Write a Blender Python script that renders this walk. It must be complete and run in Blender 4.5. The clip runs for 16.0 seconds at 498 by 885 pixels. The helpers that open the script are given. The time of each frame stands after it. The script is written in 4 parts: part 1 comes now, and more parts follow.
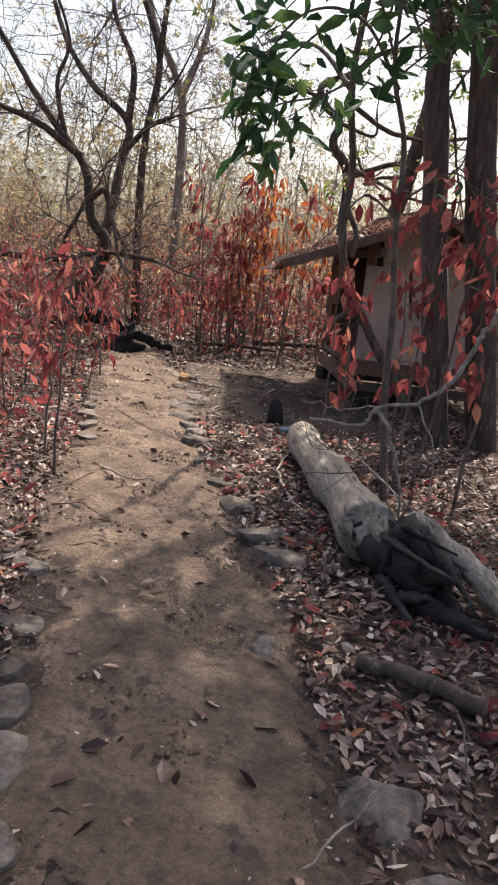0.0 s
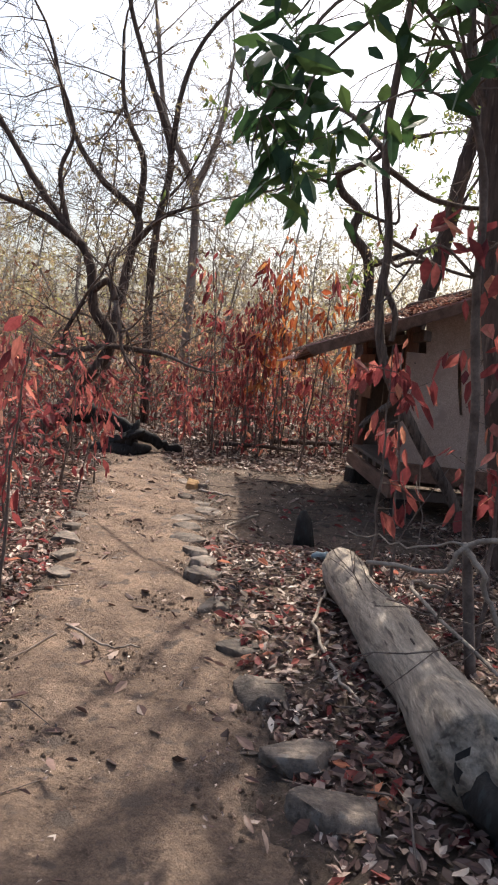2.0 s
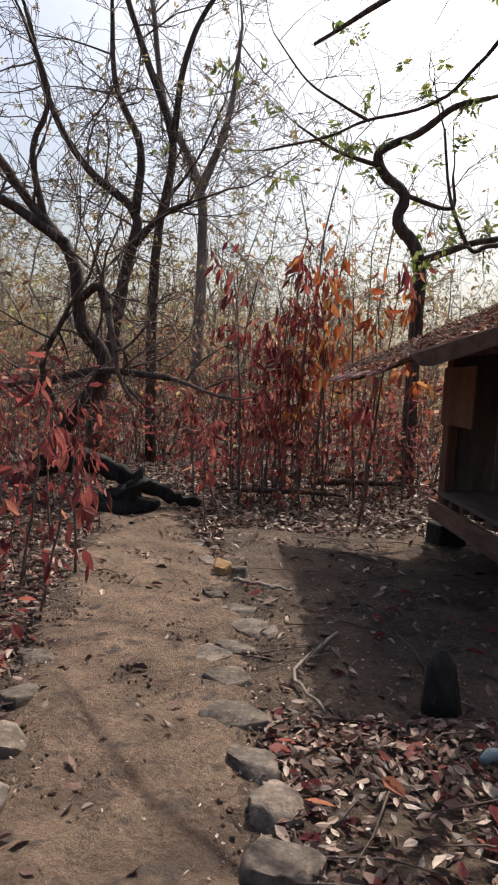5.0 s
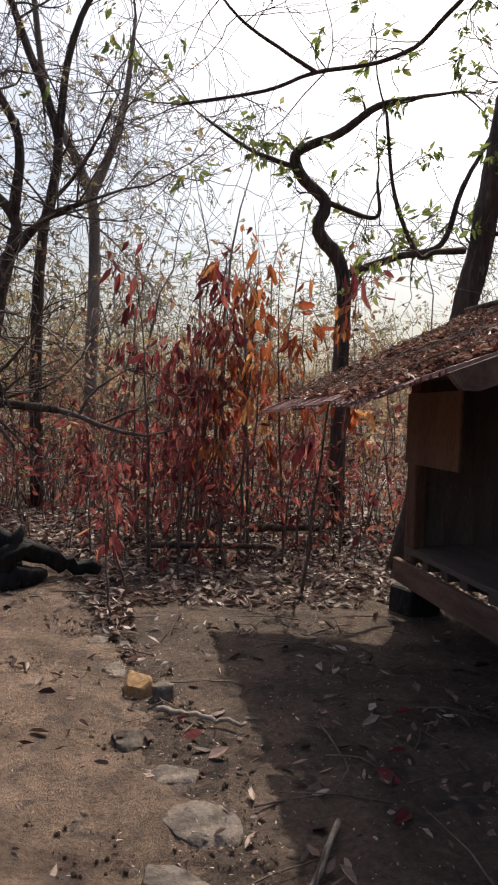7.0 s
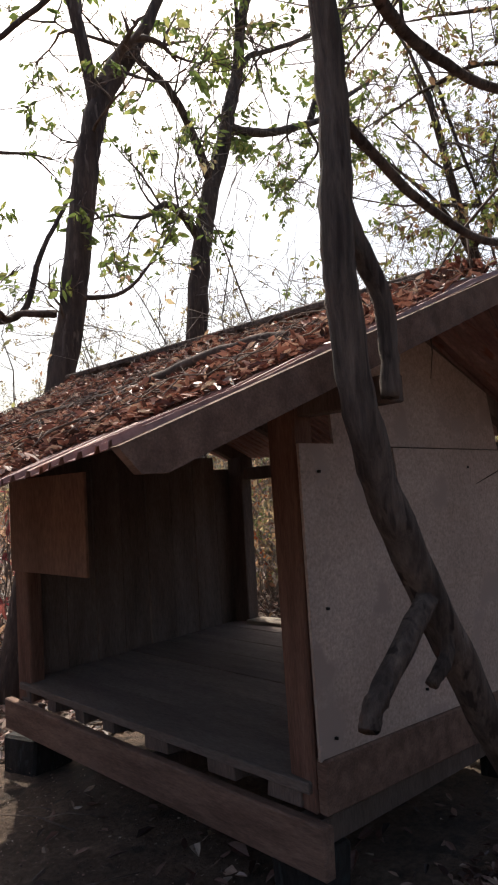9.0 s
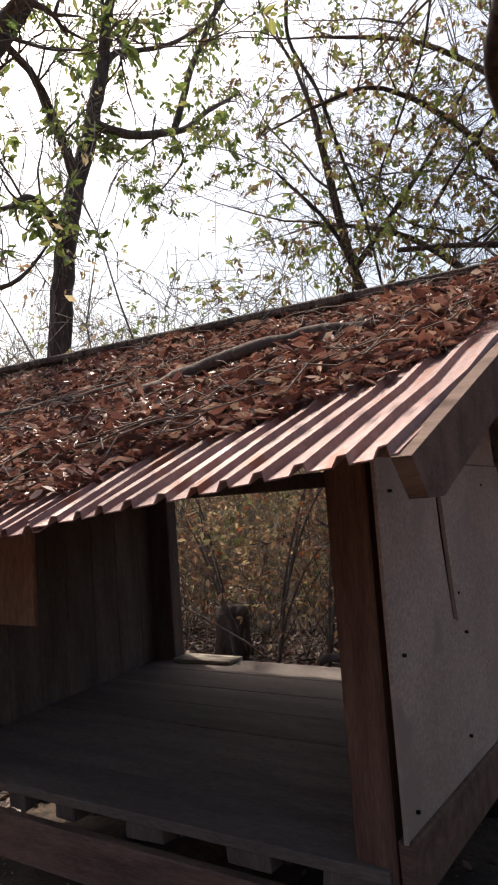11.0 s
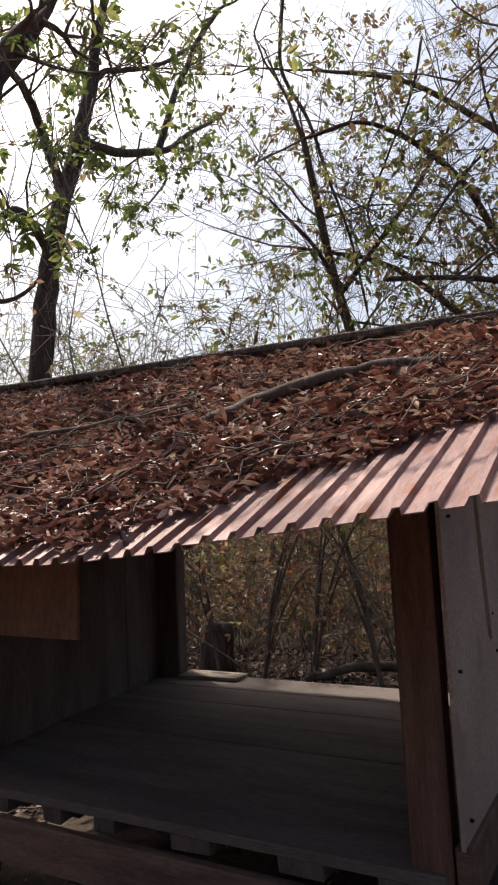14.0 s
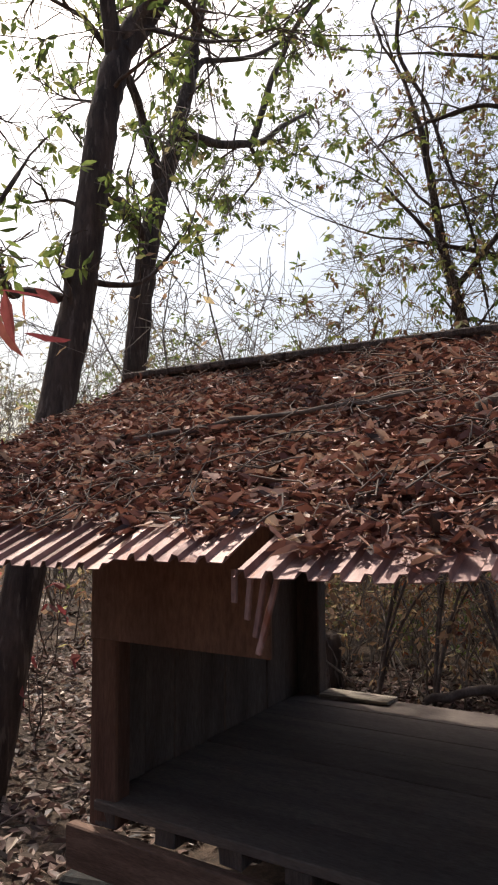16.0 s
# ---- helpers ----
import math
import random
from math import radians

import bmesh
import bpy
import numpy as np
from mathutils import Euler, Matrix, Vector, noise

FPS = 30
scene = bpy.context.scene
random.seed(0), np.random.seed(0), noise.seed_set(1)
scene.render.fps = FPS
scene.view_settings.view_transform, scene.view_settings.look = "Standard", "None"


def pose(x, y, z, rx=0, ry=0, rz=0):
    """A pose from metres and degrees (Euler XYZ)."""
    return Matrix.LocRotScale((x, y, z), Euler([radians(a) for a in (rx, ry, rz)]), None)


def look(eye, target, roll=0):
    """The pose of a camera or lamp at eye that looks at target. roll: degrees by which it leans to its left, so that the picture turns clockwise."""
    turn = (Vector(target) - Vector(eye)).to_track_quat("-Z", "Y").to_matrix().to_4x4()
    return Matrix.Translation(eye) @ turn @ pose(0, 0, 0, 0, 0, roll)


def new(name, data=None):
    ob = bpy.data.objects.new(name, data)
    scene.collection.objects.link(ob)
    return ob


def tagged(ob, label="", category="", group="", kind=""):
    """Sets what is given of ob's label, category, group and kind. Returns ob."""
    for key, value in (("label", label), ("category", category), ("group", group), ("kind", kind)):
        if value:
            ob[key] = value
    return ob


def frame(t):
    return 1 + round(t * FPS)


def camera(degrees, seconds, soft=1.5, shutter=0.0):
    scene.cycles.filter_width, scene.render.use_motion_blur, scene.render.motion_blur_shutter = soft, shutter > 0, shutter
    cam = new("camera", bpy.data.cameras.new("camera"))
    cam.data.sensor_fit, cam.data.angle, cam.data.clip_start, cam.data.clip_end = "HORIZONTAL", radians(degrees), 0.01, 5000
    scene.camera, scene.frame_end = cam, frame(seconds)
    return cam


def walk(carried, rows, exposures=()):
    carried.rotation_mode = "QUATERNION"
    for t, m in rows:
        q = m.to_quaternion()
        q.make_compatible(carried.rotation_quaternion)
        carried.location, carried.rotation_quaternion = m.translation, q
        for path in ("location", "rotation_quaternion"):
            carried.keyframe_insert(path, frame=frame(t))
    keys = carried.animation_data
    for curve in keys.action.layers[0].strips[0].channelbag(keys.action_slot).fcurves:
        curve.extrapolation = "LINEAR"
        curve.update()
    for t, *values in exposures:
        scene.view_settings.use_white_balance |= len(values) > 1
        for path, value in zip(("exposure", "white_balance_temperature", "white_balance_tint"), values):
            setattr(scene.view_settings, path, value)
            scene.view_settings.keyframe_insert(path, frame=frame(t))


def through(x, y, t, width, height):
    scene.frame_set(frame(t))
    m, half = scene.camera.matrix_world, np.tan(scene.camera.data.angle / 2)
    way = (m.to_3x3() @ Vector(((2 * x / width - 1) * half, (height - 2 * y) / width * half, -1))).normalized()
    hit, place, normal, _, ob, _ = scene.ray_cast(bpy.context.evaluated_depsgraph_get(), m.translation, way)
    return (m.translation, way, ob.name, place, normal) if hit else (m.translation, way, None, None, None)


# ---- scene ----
SKY, SUN = 0.15, 3.9
cam = camera(39.0, 16.0, soft=2.1)
PATH = [
    (0, (0.072, 0.155, 1.495), (0.217, 2.092, 1.018), 6.3),
    (0.5, (0.146, 0.504, 1.462), (0.282, 2.468, 1.109), 5.5),
    (1, (0.17, 0.85, 1.441), (0.291, 2.831, 1.199), 6.1),
    (1.5, (0.147, 1.216, 1.426), (0.236, 3.199, 1.185), 5.6),
    (2, (0.105, 1.544, 1.409), (0.181, 3.531, 1.192), 5.3),
    (2.5, (0.119, 2.025, 1.412), (0.182, 4.015, 1.228), 4.6),
    (3, (0.033, 2.464, 1.391), (0.099, 4.453, 1.189), 5.1),
    (3.5, (0.02, 2.868, 1.405), (0.068, 4.859, 1.226), 3.6),
    (4, (0.005, 3.331, 1.409), (0.045, 5.324, 1.252), 2.9),
    (4.2, (-0.015, 3.471, 1.404), (0.021, 5.464, 1.245), 3.0),
    (6.5, (-0.384, 5.334, 1.389), (-0.206, 7.323, 1.29), 3.8),
    (7, (-0.279, 5.655, 1.435), (0.06, 7.625, 1.371), 2.3),
    (7.5, (-0.181, 5.937, 1.459), (0.404, 7.85, 1.442), 1.2),
    (8, (-0.036, 6.158, 1.468), (0.9, 7.924, 1.521), -1.6),
    (8.5, (0.025, 6.513, 1.485), (1.243, 8.096, 1.563), -2.8),
    (9, (0.03, 6.696, 1.506), (1.385, 8.159, 1.659), -3.4),
    (11.3, (-0.145, 7.656, 1.581), (1.593, 8.633, 1.751), -4.4),
    (11.5, (-0.2, 7.692, 1.585), (1.578, 8.591, 1.756), -4.7),
    (12, (-0.254, 7.726, 1.595), (1.593, 8.476, 1.751), -5.2),
    (12.5, (-0.284, 7.766, 1.605), (1.581, 8.467, 1.776), -4.6),
    (13, (-0.333, 7.803, 1.613), (1.508, 8.564, 1.797), -4.0),
    (13.5, (-0.366, 7.806, 1.613), (1.411, 8.701, 1.816), -3.3),
    (14, (-0.365, 7.816, 1.606), (1.375, 8.778, 1.818), -2.8),
    (14.5, (-0.363, 7.843, 1.602), (1.365, 8.828, 1.813), -2.3),
    (15, (-0.314, 8.008, 1.566), (1.407, 9.008, 1.764), -1.5),
    (15.5, (-0.276, 8.293, 1.603), (1.416, 9.338, 1.813), -1.2),
    (16, (-0.318, 8.516, 1.626), (1.341, 9.611, 1.851), -0.5),
]
walk(cam, [(t, look(eye, target, roll)) for t, eye, target, roll in PATH], [(0, 0.92), (1, 0.82), (2, 0.84), (3.5, 0.42), (6.5, 0.18), (7.5, 0.1), (8.2, 0.46), (8.6, 0.6), (9, 0.56), (12.5, 0.45), (14, 0.24), (16, 0.22)])

# ---------------------------------------------------------------- light
SUN_DIR = Vector((0.31, 0.58, 1.0)).normalized()
world = bpy.data.worlds.new("sky")
scene.world = world
world.use_nodes = True
wn = world.node_tree
sky = wn.nodes.new("ShaderNodeTexSky")
sky.sky_type = "NISHITA"
sky.sun_disc = False
sky.sun_elevation = math.asin(SUN_DIR.z)
sky.sun_rotation = math.atan2(SUN_DIR.x, SUN_DIR.y)
sky.dust_density = 7.0
sky.air_density = 1.2
sky.ozone_density = 2.0
wn.links.new(sky.outputs[0], wn.nodes["Background"].inputs[0])
wn.nodes["Background"].inputs[1].default_value = SKY
sun = new("sun", bpy.data.lights.new("sun", "SUN"))
sun.data.energy, sun.data.angle, sun.data.color = SUN, radians(0.6), (1.0, 0.93, 0.82)
sun.matrix_world = look(SUN_DIR * 30, (0, 0, 0))

# ---------------------------------------------------------------- materials
def nodes_of(name):
    m = bpy.data.materials.new(name)
    m.use_nodes = True
    nt = m.node_tree
    return m, nt, nt.nodes["Principled BSDF"]


def node(nt, kind, **kw):
    n = nt.nodes.new(kind)
    for k, v in kw.items():
        n.inputs[k.replace("_", " ")].default_value = v
    return n


def ramp(nt, fac, stops):
    r = nt.nodes.new("ShaderNodeValToRGB")
    while len(r.color_ramp.elements) < len(stops):
        r.color_ramp.elements.new(0.5)
    for e, (p, c) in zip(r.color_ramp.elements, stops):
        e.position, e.color = p, (*c, 1)
    nt.links.new(fac, r.inputs[0])
    return r.outputs[0]


def mixed(nt, a, b, fac, how="MIX"):
    m = nt.nodes.new("ShaderNodeMix")
    m.data_type, m.blend_type = "RGBA", how
    for socket, value in ((m.inputs[0], fac), (m.inputs[6], a), (m.inputs[7], b)):
        if isinstance(value, (int, float)):
            socket.default_value = value
        elif isinstance(value, tuple):
            socket.default_value = (*value, 1)
        else:
            nt.links.new(value, socket)
    return m.outputs[2]


def surface(name, dark, light, scale=6.0, fine=60.0, rough=0.85, bump=0.4, stretch=(1, 1, 1), metal=0.0, spot=None, vary=0.0, depth=0.01, clods=0.0):
    """A weathered surface: broad patches, fine grain, spots, relief."""
    m, nt, p = nodes_of(name)
    tc = nt.nodes.new("ShaderNodeTexCoord")
    mp = nt.nodes.new("ShaderNodeMapping")
    mp.inputs["Scale"].default_value = stretch
    nt.links.new(tc.outputs["Object"], mp.inputs[0])
    big = node(nt, "ShaderNodeTexNoise", Scale=scale, Detail=6.0, Roughness=0.6)
    small = node(nt, "ShaderNodeTexNoise", Scale=fine, Detail=5.0, Roughness=0.7)
    for n in (big, small):
        nt.links.new(mp.outputs[0], n.inputs["Vector"])
    colour = ramp(nt, big.outputs[0], ((0.32, dark), (0.68, light)))
    grain = ramp(nt, small.outputs[0], ((0.3, (0.55, 0.55, 0.55)), (0.7, (1.25, 1.25, 1.25))))
    colour = mixed(nt, colour, grain, 0.8, "MULTIPLY")
    lump = None
    if clods:
        lump = node(nt, "ShaderNodeTexNoise", Scale=clods, Detail=8.0, Roughness=0.75)
        nt.links.new(mp.outputs[0], lump.inputs["Vector"])
        colour = mixed(nt, colour, ramp(nt, lump.outputs[0], ((0.35, (0.55, 0.56, 0.58)), (0.62, (1.2, 1.18, 1.15)))), 0.85, "MULTIPLY")
    if spot:
        sp = node(nt, "ShaderNodeTexNoise", Scale=scale * 2.7, Detail=3.0)
        nt.links.new(mp.outputs[0], sp.inputs["Vector"])
        mask = ramp(nt, sp.outputs[0], ((0.58, (0, 0, 0)), (0.66, (1, 1, 1))))
        colour = mixed(nt, colour, spot, mask)
    if vary:
        info = nt.nodes.new("ShaderNodeObjectInfo")
        v = ramp(nt, info.outputs["Random"], ((0, (1 - vary,) * 3), (1, (1 + vary,) * 3)))
        colour = mixed(nt, colour, v, 1.0, "MULTIPLY")
    nt.links.new(colour, p.inputs["Base Color"])
    p.inputs["Roughness"].default_value, p.inputs["Metallic"].default_value = rough, metal
    p.inputs["Specular IOR Level"].default_value = 0.3
    b = node(nt, "ShaderNodeBump", Strength=bump, Distance=depth)
    height = nt.nodes.new("ShaderNodeMath")
    height.operation = "MULTIPLY_ADD"
    height.inputs[1].default_value = 0.4
    nt.links.new((lump or small).outputs[0], height.inputs[0])
    height.inputs[1].default_value = 1.2 if lump else 0.4
    nt.links.new(big.outputs[0], height.inputs[2])
    nt.links.new(height.outputs[0], b.inputs["Height"])
    nt.links.new(b.outputs[0], p.inputs["Normal"])
    return m


def leaf_material(name, stops, through=0.35, rough=0.6):
    """Leaves, each of its own shade, that let some light through."""
    m, nt, p = nodes_of(name)
    geo = nt.nodes.new("ShaderNodeNewGeometry")
    colour = ramp(nt, geo.outputs["Random Per Island"], stops)
    n = node(nt, "ShaderNodeTexNoise", Scale=35.0, Detail=4.0)
    colour = mixed(nt, colour, ramp(nt, n.outputs[0], ((0.3, (0.6, 0.6, 0.6)), (0.7, (1.2, 1.2, 1.2)))), 0.7, "MULTIPLY")
    nt.links.new(colour, p.inputs["Base Color"])
    p.inputs["Roughness"].default_value = rough
    p.inputs["Specular IOR Level"].default_value = 0.3
    t = nt.nodes.new("ShaderNodeBsdfTranslucent")
    nt.links.new(colour, t.inputs[0])
    mix = nt.nodes.new("ShaderNodeMixShader")
    mix.inputs[0].default_value = through
    nt.links.new(p.outputs[0], mix.inputs[1])
    nt.links.new(t.outputs[0], mix.inputs[2])
    nt.links.new(mix.outputs[0], nt.nodes["Material Output"].inputs[0])
    return m


EARTH = surface("earth", (0.068, 0.05, 0.039), (0.18, 0.126, 0.092), 1.9, 45, 0.95, 1.0, spot=(0.05, 0.038, 0.03), depth=0.03, clods=24)
PATH_DIRT = surface("path_dirt", (0.14, 0.095, 0.07), (0.325, 0.226, 0.162), 3.2, 130, 0.95, 1.0, spot=(0.12, 0.09, 0.072), depth=0.035, clods=30)
STONE = surface("stone", (0.085, 0.07, 0.06), (0.22, 0.175, 0.142), 7, 45, 0.92, 1.0, spot=(0.15, 0.13, 0.115), vary=0.3, clods=14)
YELLOW_STONE = surface("yellow_stone", (0.25, 0.14, 0.06), (0.42, 0.27, 0.14), 9, 70, 0.9, 0.7)
BARK = surface("bark", (0.035, 0.025, 0.021), (0.12, 0.085, 0.07), 9, 40, 0.95, 1.0, (1, 1, 0.18), spot=(0.15, 0.115, 0.095), depth=0.02)
BARK_GREY = surface("bark_grey", (0.085, 0.064, 0.055), (0.25, 0.195, 0.165), 8, 45, 0.95, 1.0, (1.4, 1.4, 0.13), spot=(0.06, 0.045, 0.04), depth=0.03, clods=30)
# bark of distant trees, paled to put sunlit haze into its colour
BARK_HAZE = surface("bark_haze", (0.17, 0.14, 0.12), (0.33, 0.28, 0.245), 4, 30, 0.95, 0.5, (1, 1, 0.3))
TWIG = surface("twig_bark", (0.07, 0.05, 0.042), (0.20, 0.155, 0.13), 8, 50, 0.95, 0.3)
PALE_WOOD = surface("bleached_wood", (0.19, 0.155, 0.125), (0.50, 0.425, 0.35), 5, 35, 0.85, 1.0, (2.2, 0.35, 2.2), spot=(0.12, 0.095, 0.08), depth=0.02, clods=16)
CHAR = surface("charred_wood", (0.008, 0.007, 0.007), (0.032, 0.028, 0.026), 12, 60, 0.85, 1.0, (1, 1, 0.3), spot=(0.03, 0.034, 0.034))
WOOD = surface("weathered_timber", (0.10, 0.06, 0.045), (0.22, 0.135, 0.10), 5, 50, 0.85, 0.6, (3, 0.5, 3), vary=0.15)
POST_WOOD = surface("post_timber", (0.11, 0.055, 0.04), (0.22, 0.12, 0.085), 5, 50, 0.85, 0.6, (3, 3, 0.4))
DARK_WOOD = surface("dark_boards", (0.095, 0.071, 0.06), (0.165, 0.125, 0.106), 4, 45, 0.85, 0.4, (3, 3, 0.5), vary=0.08)
DECK = surface("deck_boards", (0.125, 0.098, 0.085), (0.205, 0.163, 0.14), 3, 50, 0.85, 0.4, (3, 0.5, 3), vary=0.12)
CEMENT = surface("fibre_cement", (0.33, 0.25, 0.21), (0.46, 0.36, 0.305), 1.7, 80, 0.8, 0.15, spot=(0.31, 0.24, 0.21), vary=0.08)
PANEL = surface("ply_panel", (0.19, 0.11, 0.08), (0.29, 0.175, 0.13), 2, 60, 0.8, 0.2, (1, 1, 0.3))
ROOF_METAL = surface("rusty_red_sheet", (0.22, 0.115, 0.105), (0.42, 0.265, 0.235), 4, 50, 0.5, 0.25, (0.6, 2, 0.6), metal=0.15, spot=(0.24, 0.095, 0.06), vary=0.1)
CONCRETE = surface("rough_concrete", (0.20, 0.155, 0.095), (0.36, 0.29, 0.185), 3, 50, 0.9, 0.6)
BLUE = surface("blue_plastic", (0.12, 0.17, 0.20), (0.26, 0.33, 0.37), 20, 90, 0.35, 0.3)
VINE = surface("pale_bark", (0.16, 0.125, 0.10), (0.36, 0.30, 0.25), 14, 60, 0.9, 0.7)

LITTER = leaf_material("dry_leaves", ((0.0, (0.03, 0.02, 0.018)), (0.35, (0.095, 0.052, 0.043)), (0.65, (0.215, 0.125, 0.10)), (0.88, (0.40, 0.29, 0.23)), (1.0, (0.62, 0.52, 0.44))), 0.14, 0.5)
ROOF_LITTER = leaf_material("roof_leaves", ((0.0, (0.03, 0.018, 0.016)), (0.3, (0.15, 0.055, 0.042)), (0.6, (0.33, 0.145, 0.10)), (0.85, (0.52, 0.31, 0.23)), (1.0, (0.68, 0.52, 0.38))), 0.14, 0.42)
RED = leaf_material("red_leaves", ((0.0, (0.11, 0.024, 0.03)), (0.45, (0.26, 0.06, 0.06)), (0.85, (0.42, 0.135, 0.11)), (1.0, (0.55, 0.25, 0.15))), 0.55)
ORANGE = leaf_material("orange_leaves", ((0.0, (0.24, 0.05, 0.032)), (0.45, (0.42, 0.11, 0.045)), (0.8, (0.55, 0.2, 0.07)), (1.0, (0.62, 0.33, 0.12))), 0.5)
GREEN = leaf_material("green_leaves", ((0.0, (0.025, 0.06, 0.025)), (0.6, (0.05, 0.11, 0.04)), (1.0, (0.11, 0.17, 0.05))), 0.35, 0.4)
YOUNG = leaf_material("yellow_green_leaves", ((0.0, (0.12, 0.17, 0.045)), (0.6, (0.22, 0.28, 0.075)), (1.0, (0.40, 0.37, 0.12))), 0.5)
OLIVE = leaf_material("olive_leaves", ((0.0, (0.16, 0.085, 0.05)), (0.35, (0.30, 0.18, 0.10)), (0.6, (0.26, 0.26, 0.09)), (1.0, (0.38, 0.40, 0.12))), 0.55)
# brighter brown leaves: sunlight put into the colour of the thicket behind the hut
LIT_TAN = leaf_material("lit_tan_leaves", ((0.0, (0.26, 0.14, 0.085)), (0.5, (0.46, 0.29, 0.17)), (0.85, (0.58, 0.44, 0.25)), (1.0, (0.46, 0.46, 0.18))), 0.6)
BROWN = leaf_material("brown_leaves", ((0.0, (0.17, 0.085, 0.055)), (0.5, (0.33, 0.18, 0.115)), (0.85, (0.48, 0.31, 0.2)), (1.0, (0.42, 0.40, 0.16))), 0.6)
# distant leaves, their colour lightened to tan in place of lit haze
HAZE = leaf_material("haze_leaves", ((0.0, (0.22, 0.16, 0.095)), (0.5, (0.34, 0.26, 0.15)), (1.0, (0.42, 0.40, 0.20))), 0.6)

# ---------------------------------------------------------------- mesh helpers
rng = np.random.default_rng(7)


def mesh_from(verts, faces, material, smooth=False):
    me = bpy.data.meshes.new("mesh")
    me.from_pydata(np.asarray(verts, float).tolist(), [], faces if isinstance(faces, list) else faces.tolist())
    me.materials.append(material)
    if smooth:
        me.shade_smooth()
    return me


def empty(name, at, label, category, group="", kind=""):
    ob = new(name)
    ob.location = at
    ob.empty_display_size = 0.1
    return tagged(ob, label, category, group, kind)


def child(name, me, parent, label=""):
    """A mesh in world coordinates as a part of parent."""
    ob = new(name, me)
    ob.parent = parent
    m = parent.matrix_basis if parent.parent is None else parent.parent.matrix_basis @ parent.matrix_parent_inverse @ parent.matrix_basis
    ob.matrix_parent_inverse = m.inverted()
    if label:
        tagged(ob, label)
    return ob


def box(lo, hi, material, bevel=0.006, turn=None, wear=0.0):
    """A bevelled board between two corners, turned about its middle."""
    bm = bmesh.new()
    bmesh.ops.create_cube(bm, size=1)
    lo, hi = Vector(lo), Vector(hi)
    for v in bm.verts:
        v.co = Vector((v.co.x * (hi.x - lo.x), v.co.y * (hi.y - lo.y), v.co.z * (hi.z - lo.z)))
        if wear:
            v.co += Vector(rng.normal(0, wear, 3))
    if bevel:
        bmesh.ops.bevel(bm, geom=bm.edges[:], offset=bevel, segments=1, affect="EDGES")
    if turn is not None:
        bm.transform(turn)
    bm.transform(Matrix.Translation((lo + hi) / 2))
    me = bpy.data.meshes.new("board")
    bm.to_mesh(me)
    bm.free()
    me.materials.append(material)
    return me


def prism(outline, axis, lo, hi, material):
    """A board cut to an outline of two coordinates, between lo and hi along axis ('x' or 'y')."""
    put = (lambda a, b, c: (c, a, b)) if axis == "x" else (lambda a, b, c: (a, c, b))
    n = len(outline)
    verts = [put(a, b, lo) for a, b in outline] + [put(a, b, hi) for a, b in outline]
    faces = [list(range(n)), list(range(2 * n - 1, n - 1, -1))] + [[i, i + n, (i + 1) % n + n, (i + 1) % n] for i in range(n)]
    me = mesh_from(verts, faces, material)
    bm = bmesh.new()
    bm.from_mesh(me)
    bmesh.ops.recalc_face_normals(bm, faces=bm.faces[:])
    bm.to_mesh(me)
    bm.free()
    return me


class Wood:
    """Gathers tubes into one mesh."""

    def __init__(self):
        self.v, self.f, self.caps, self.count = [], [], [], 0

    def tube(self, pts, radii, sides=6, rough=0.0):
        pts, radii = np.asarray(pts, float), np.asarray(radii, float)
        n, base = len(pts), self.count
        tang = np.empty_like(pts)
        tang[1:-1] = pts[2:] - pts[:-2]
        tang[0], tang[-1] = pts[1] - pts[0], pts[-1] - pts[-2]
        tang /= np.sqrt((tang * tang).sum(1))[:, None] + 1e-9
        rx, ry, rz = (0.31, 0.95, 0.07) if abs(tang[0][2]) > 0.7 else (0.05, 0.1, 1.0)
        a = np.stack([tang[:, 1] * rz - tang[:, 2] * ry, tang[:, 2] * rx - tang[:, 0] * rz, tang[:, 0] * ry - tang[:, 1] * rx], -1)
        a /= np.sqrt((a * a).sum(1))[:, None] + 1e-9
        b = np.stack([tang[:, 1] * a[:, 2] - tang[:, 2] * a[:, 1], tang[:, 2] * a[:, 0] - tang[:, 0] * a[:, 2], tang[:, 0] * a[:, 1] - tang[:, 1] * a[:, 0]], -1)
        w = 2 * math.pi * np.arange(sides) / sides
        r = np.repeat(radii[:, None], sides, 1)
        if rough:
            around = 1 + rng.uniform(-rough, rough, sides)[None] * 0.8
            r = r * around * (1 + rng.uniform(-rough, rough, (n, sides)) * 0.6)
        self.v.append((pts[:, None] + r[..., None] * (np.cos(w)[None, :, None] * a[:, None] + np.sin(w)[None, :, None] * b[:, None])).reshape(-1, 3))
        k = np.arange(sides)
        row = base + np.arange(n - 1)[:, None] * sides
        k2 = (k + 1) % sides
        self.f.append(np.stack([row + k, row + k2, row + sides + k2, row + sides + k], -1).reshape(-1, 4))
        if radii[0] > 0.004:
            self.caps.append([base + int(t) for t in k][::-1])
            self.caps.append([base + (n - 1) * sides + int(t) for t in k])
        self.count += n * sides
        return self

    def mesh(self, material):
        return mesh_from(np.concatenate(self.v), np.concatenate(self.f).tolist() + self.caps, material, True)


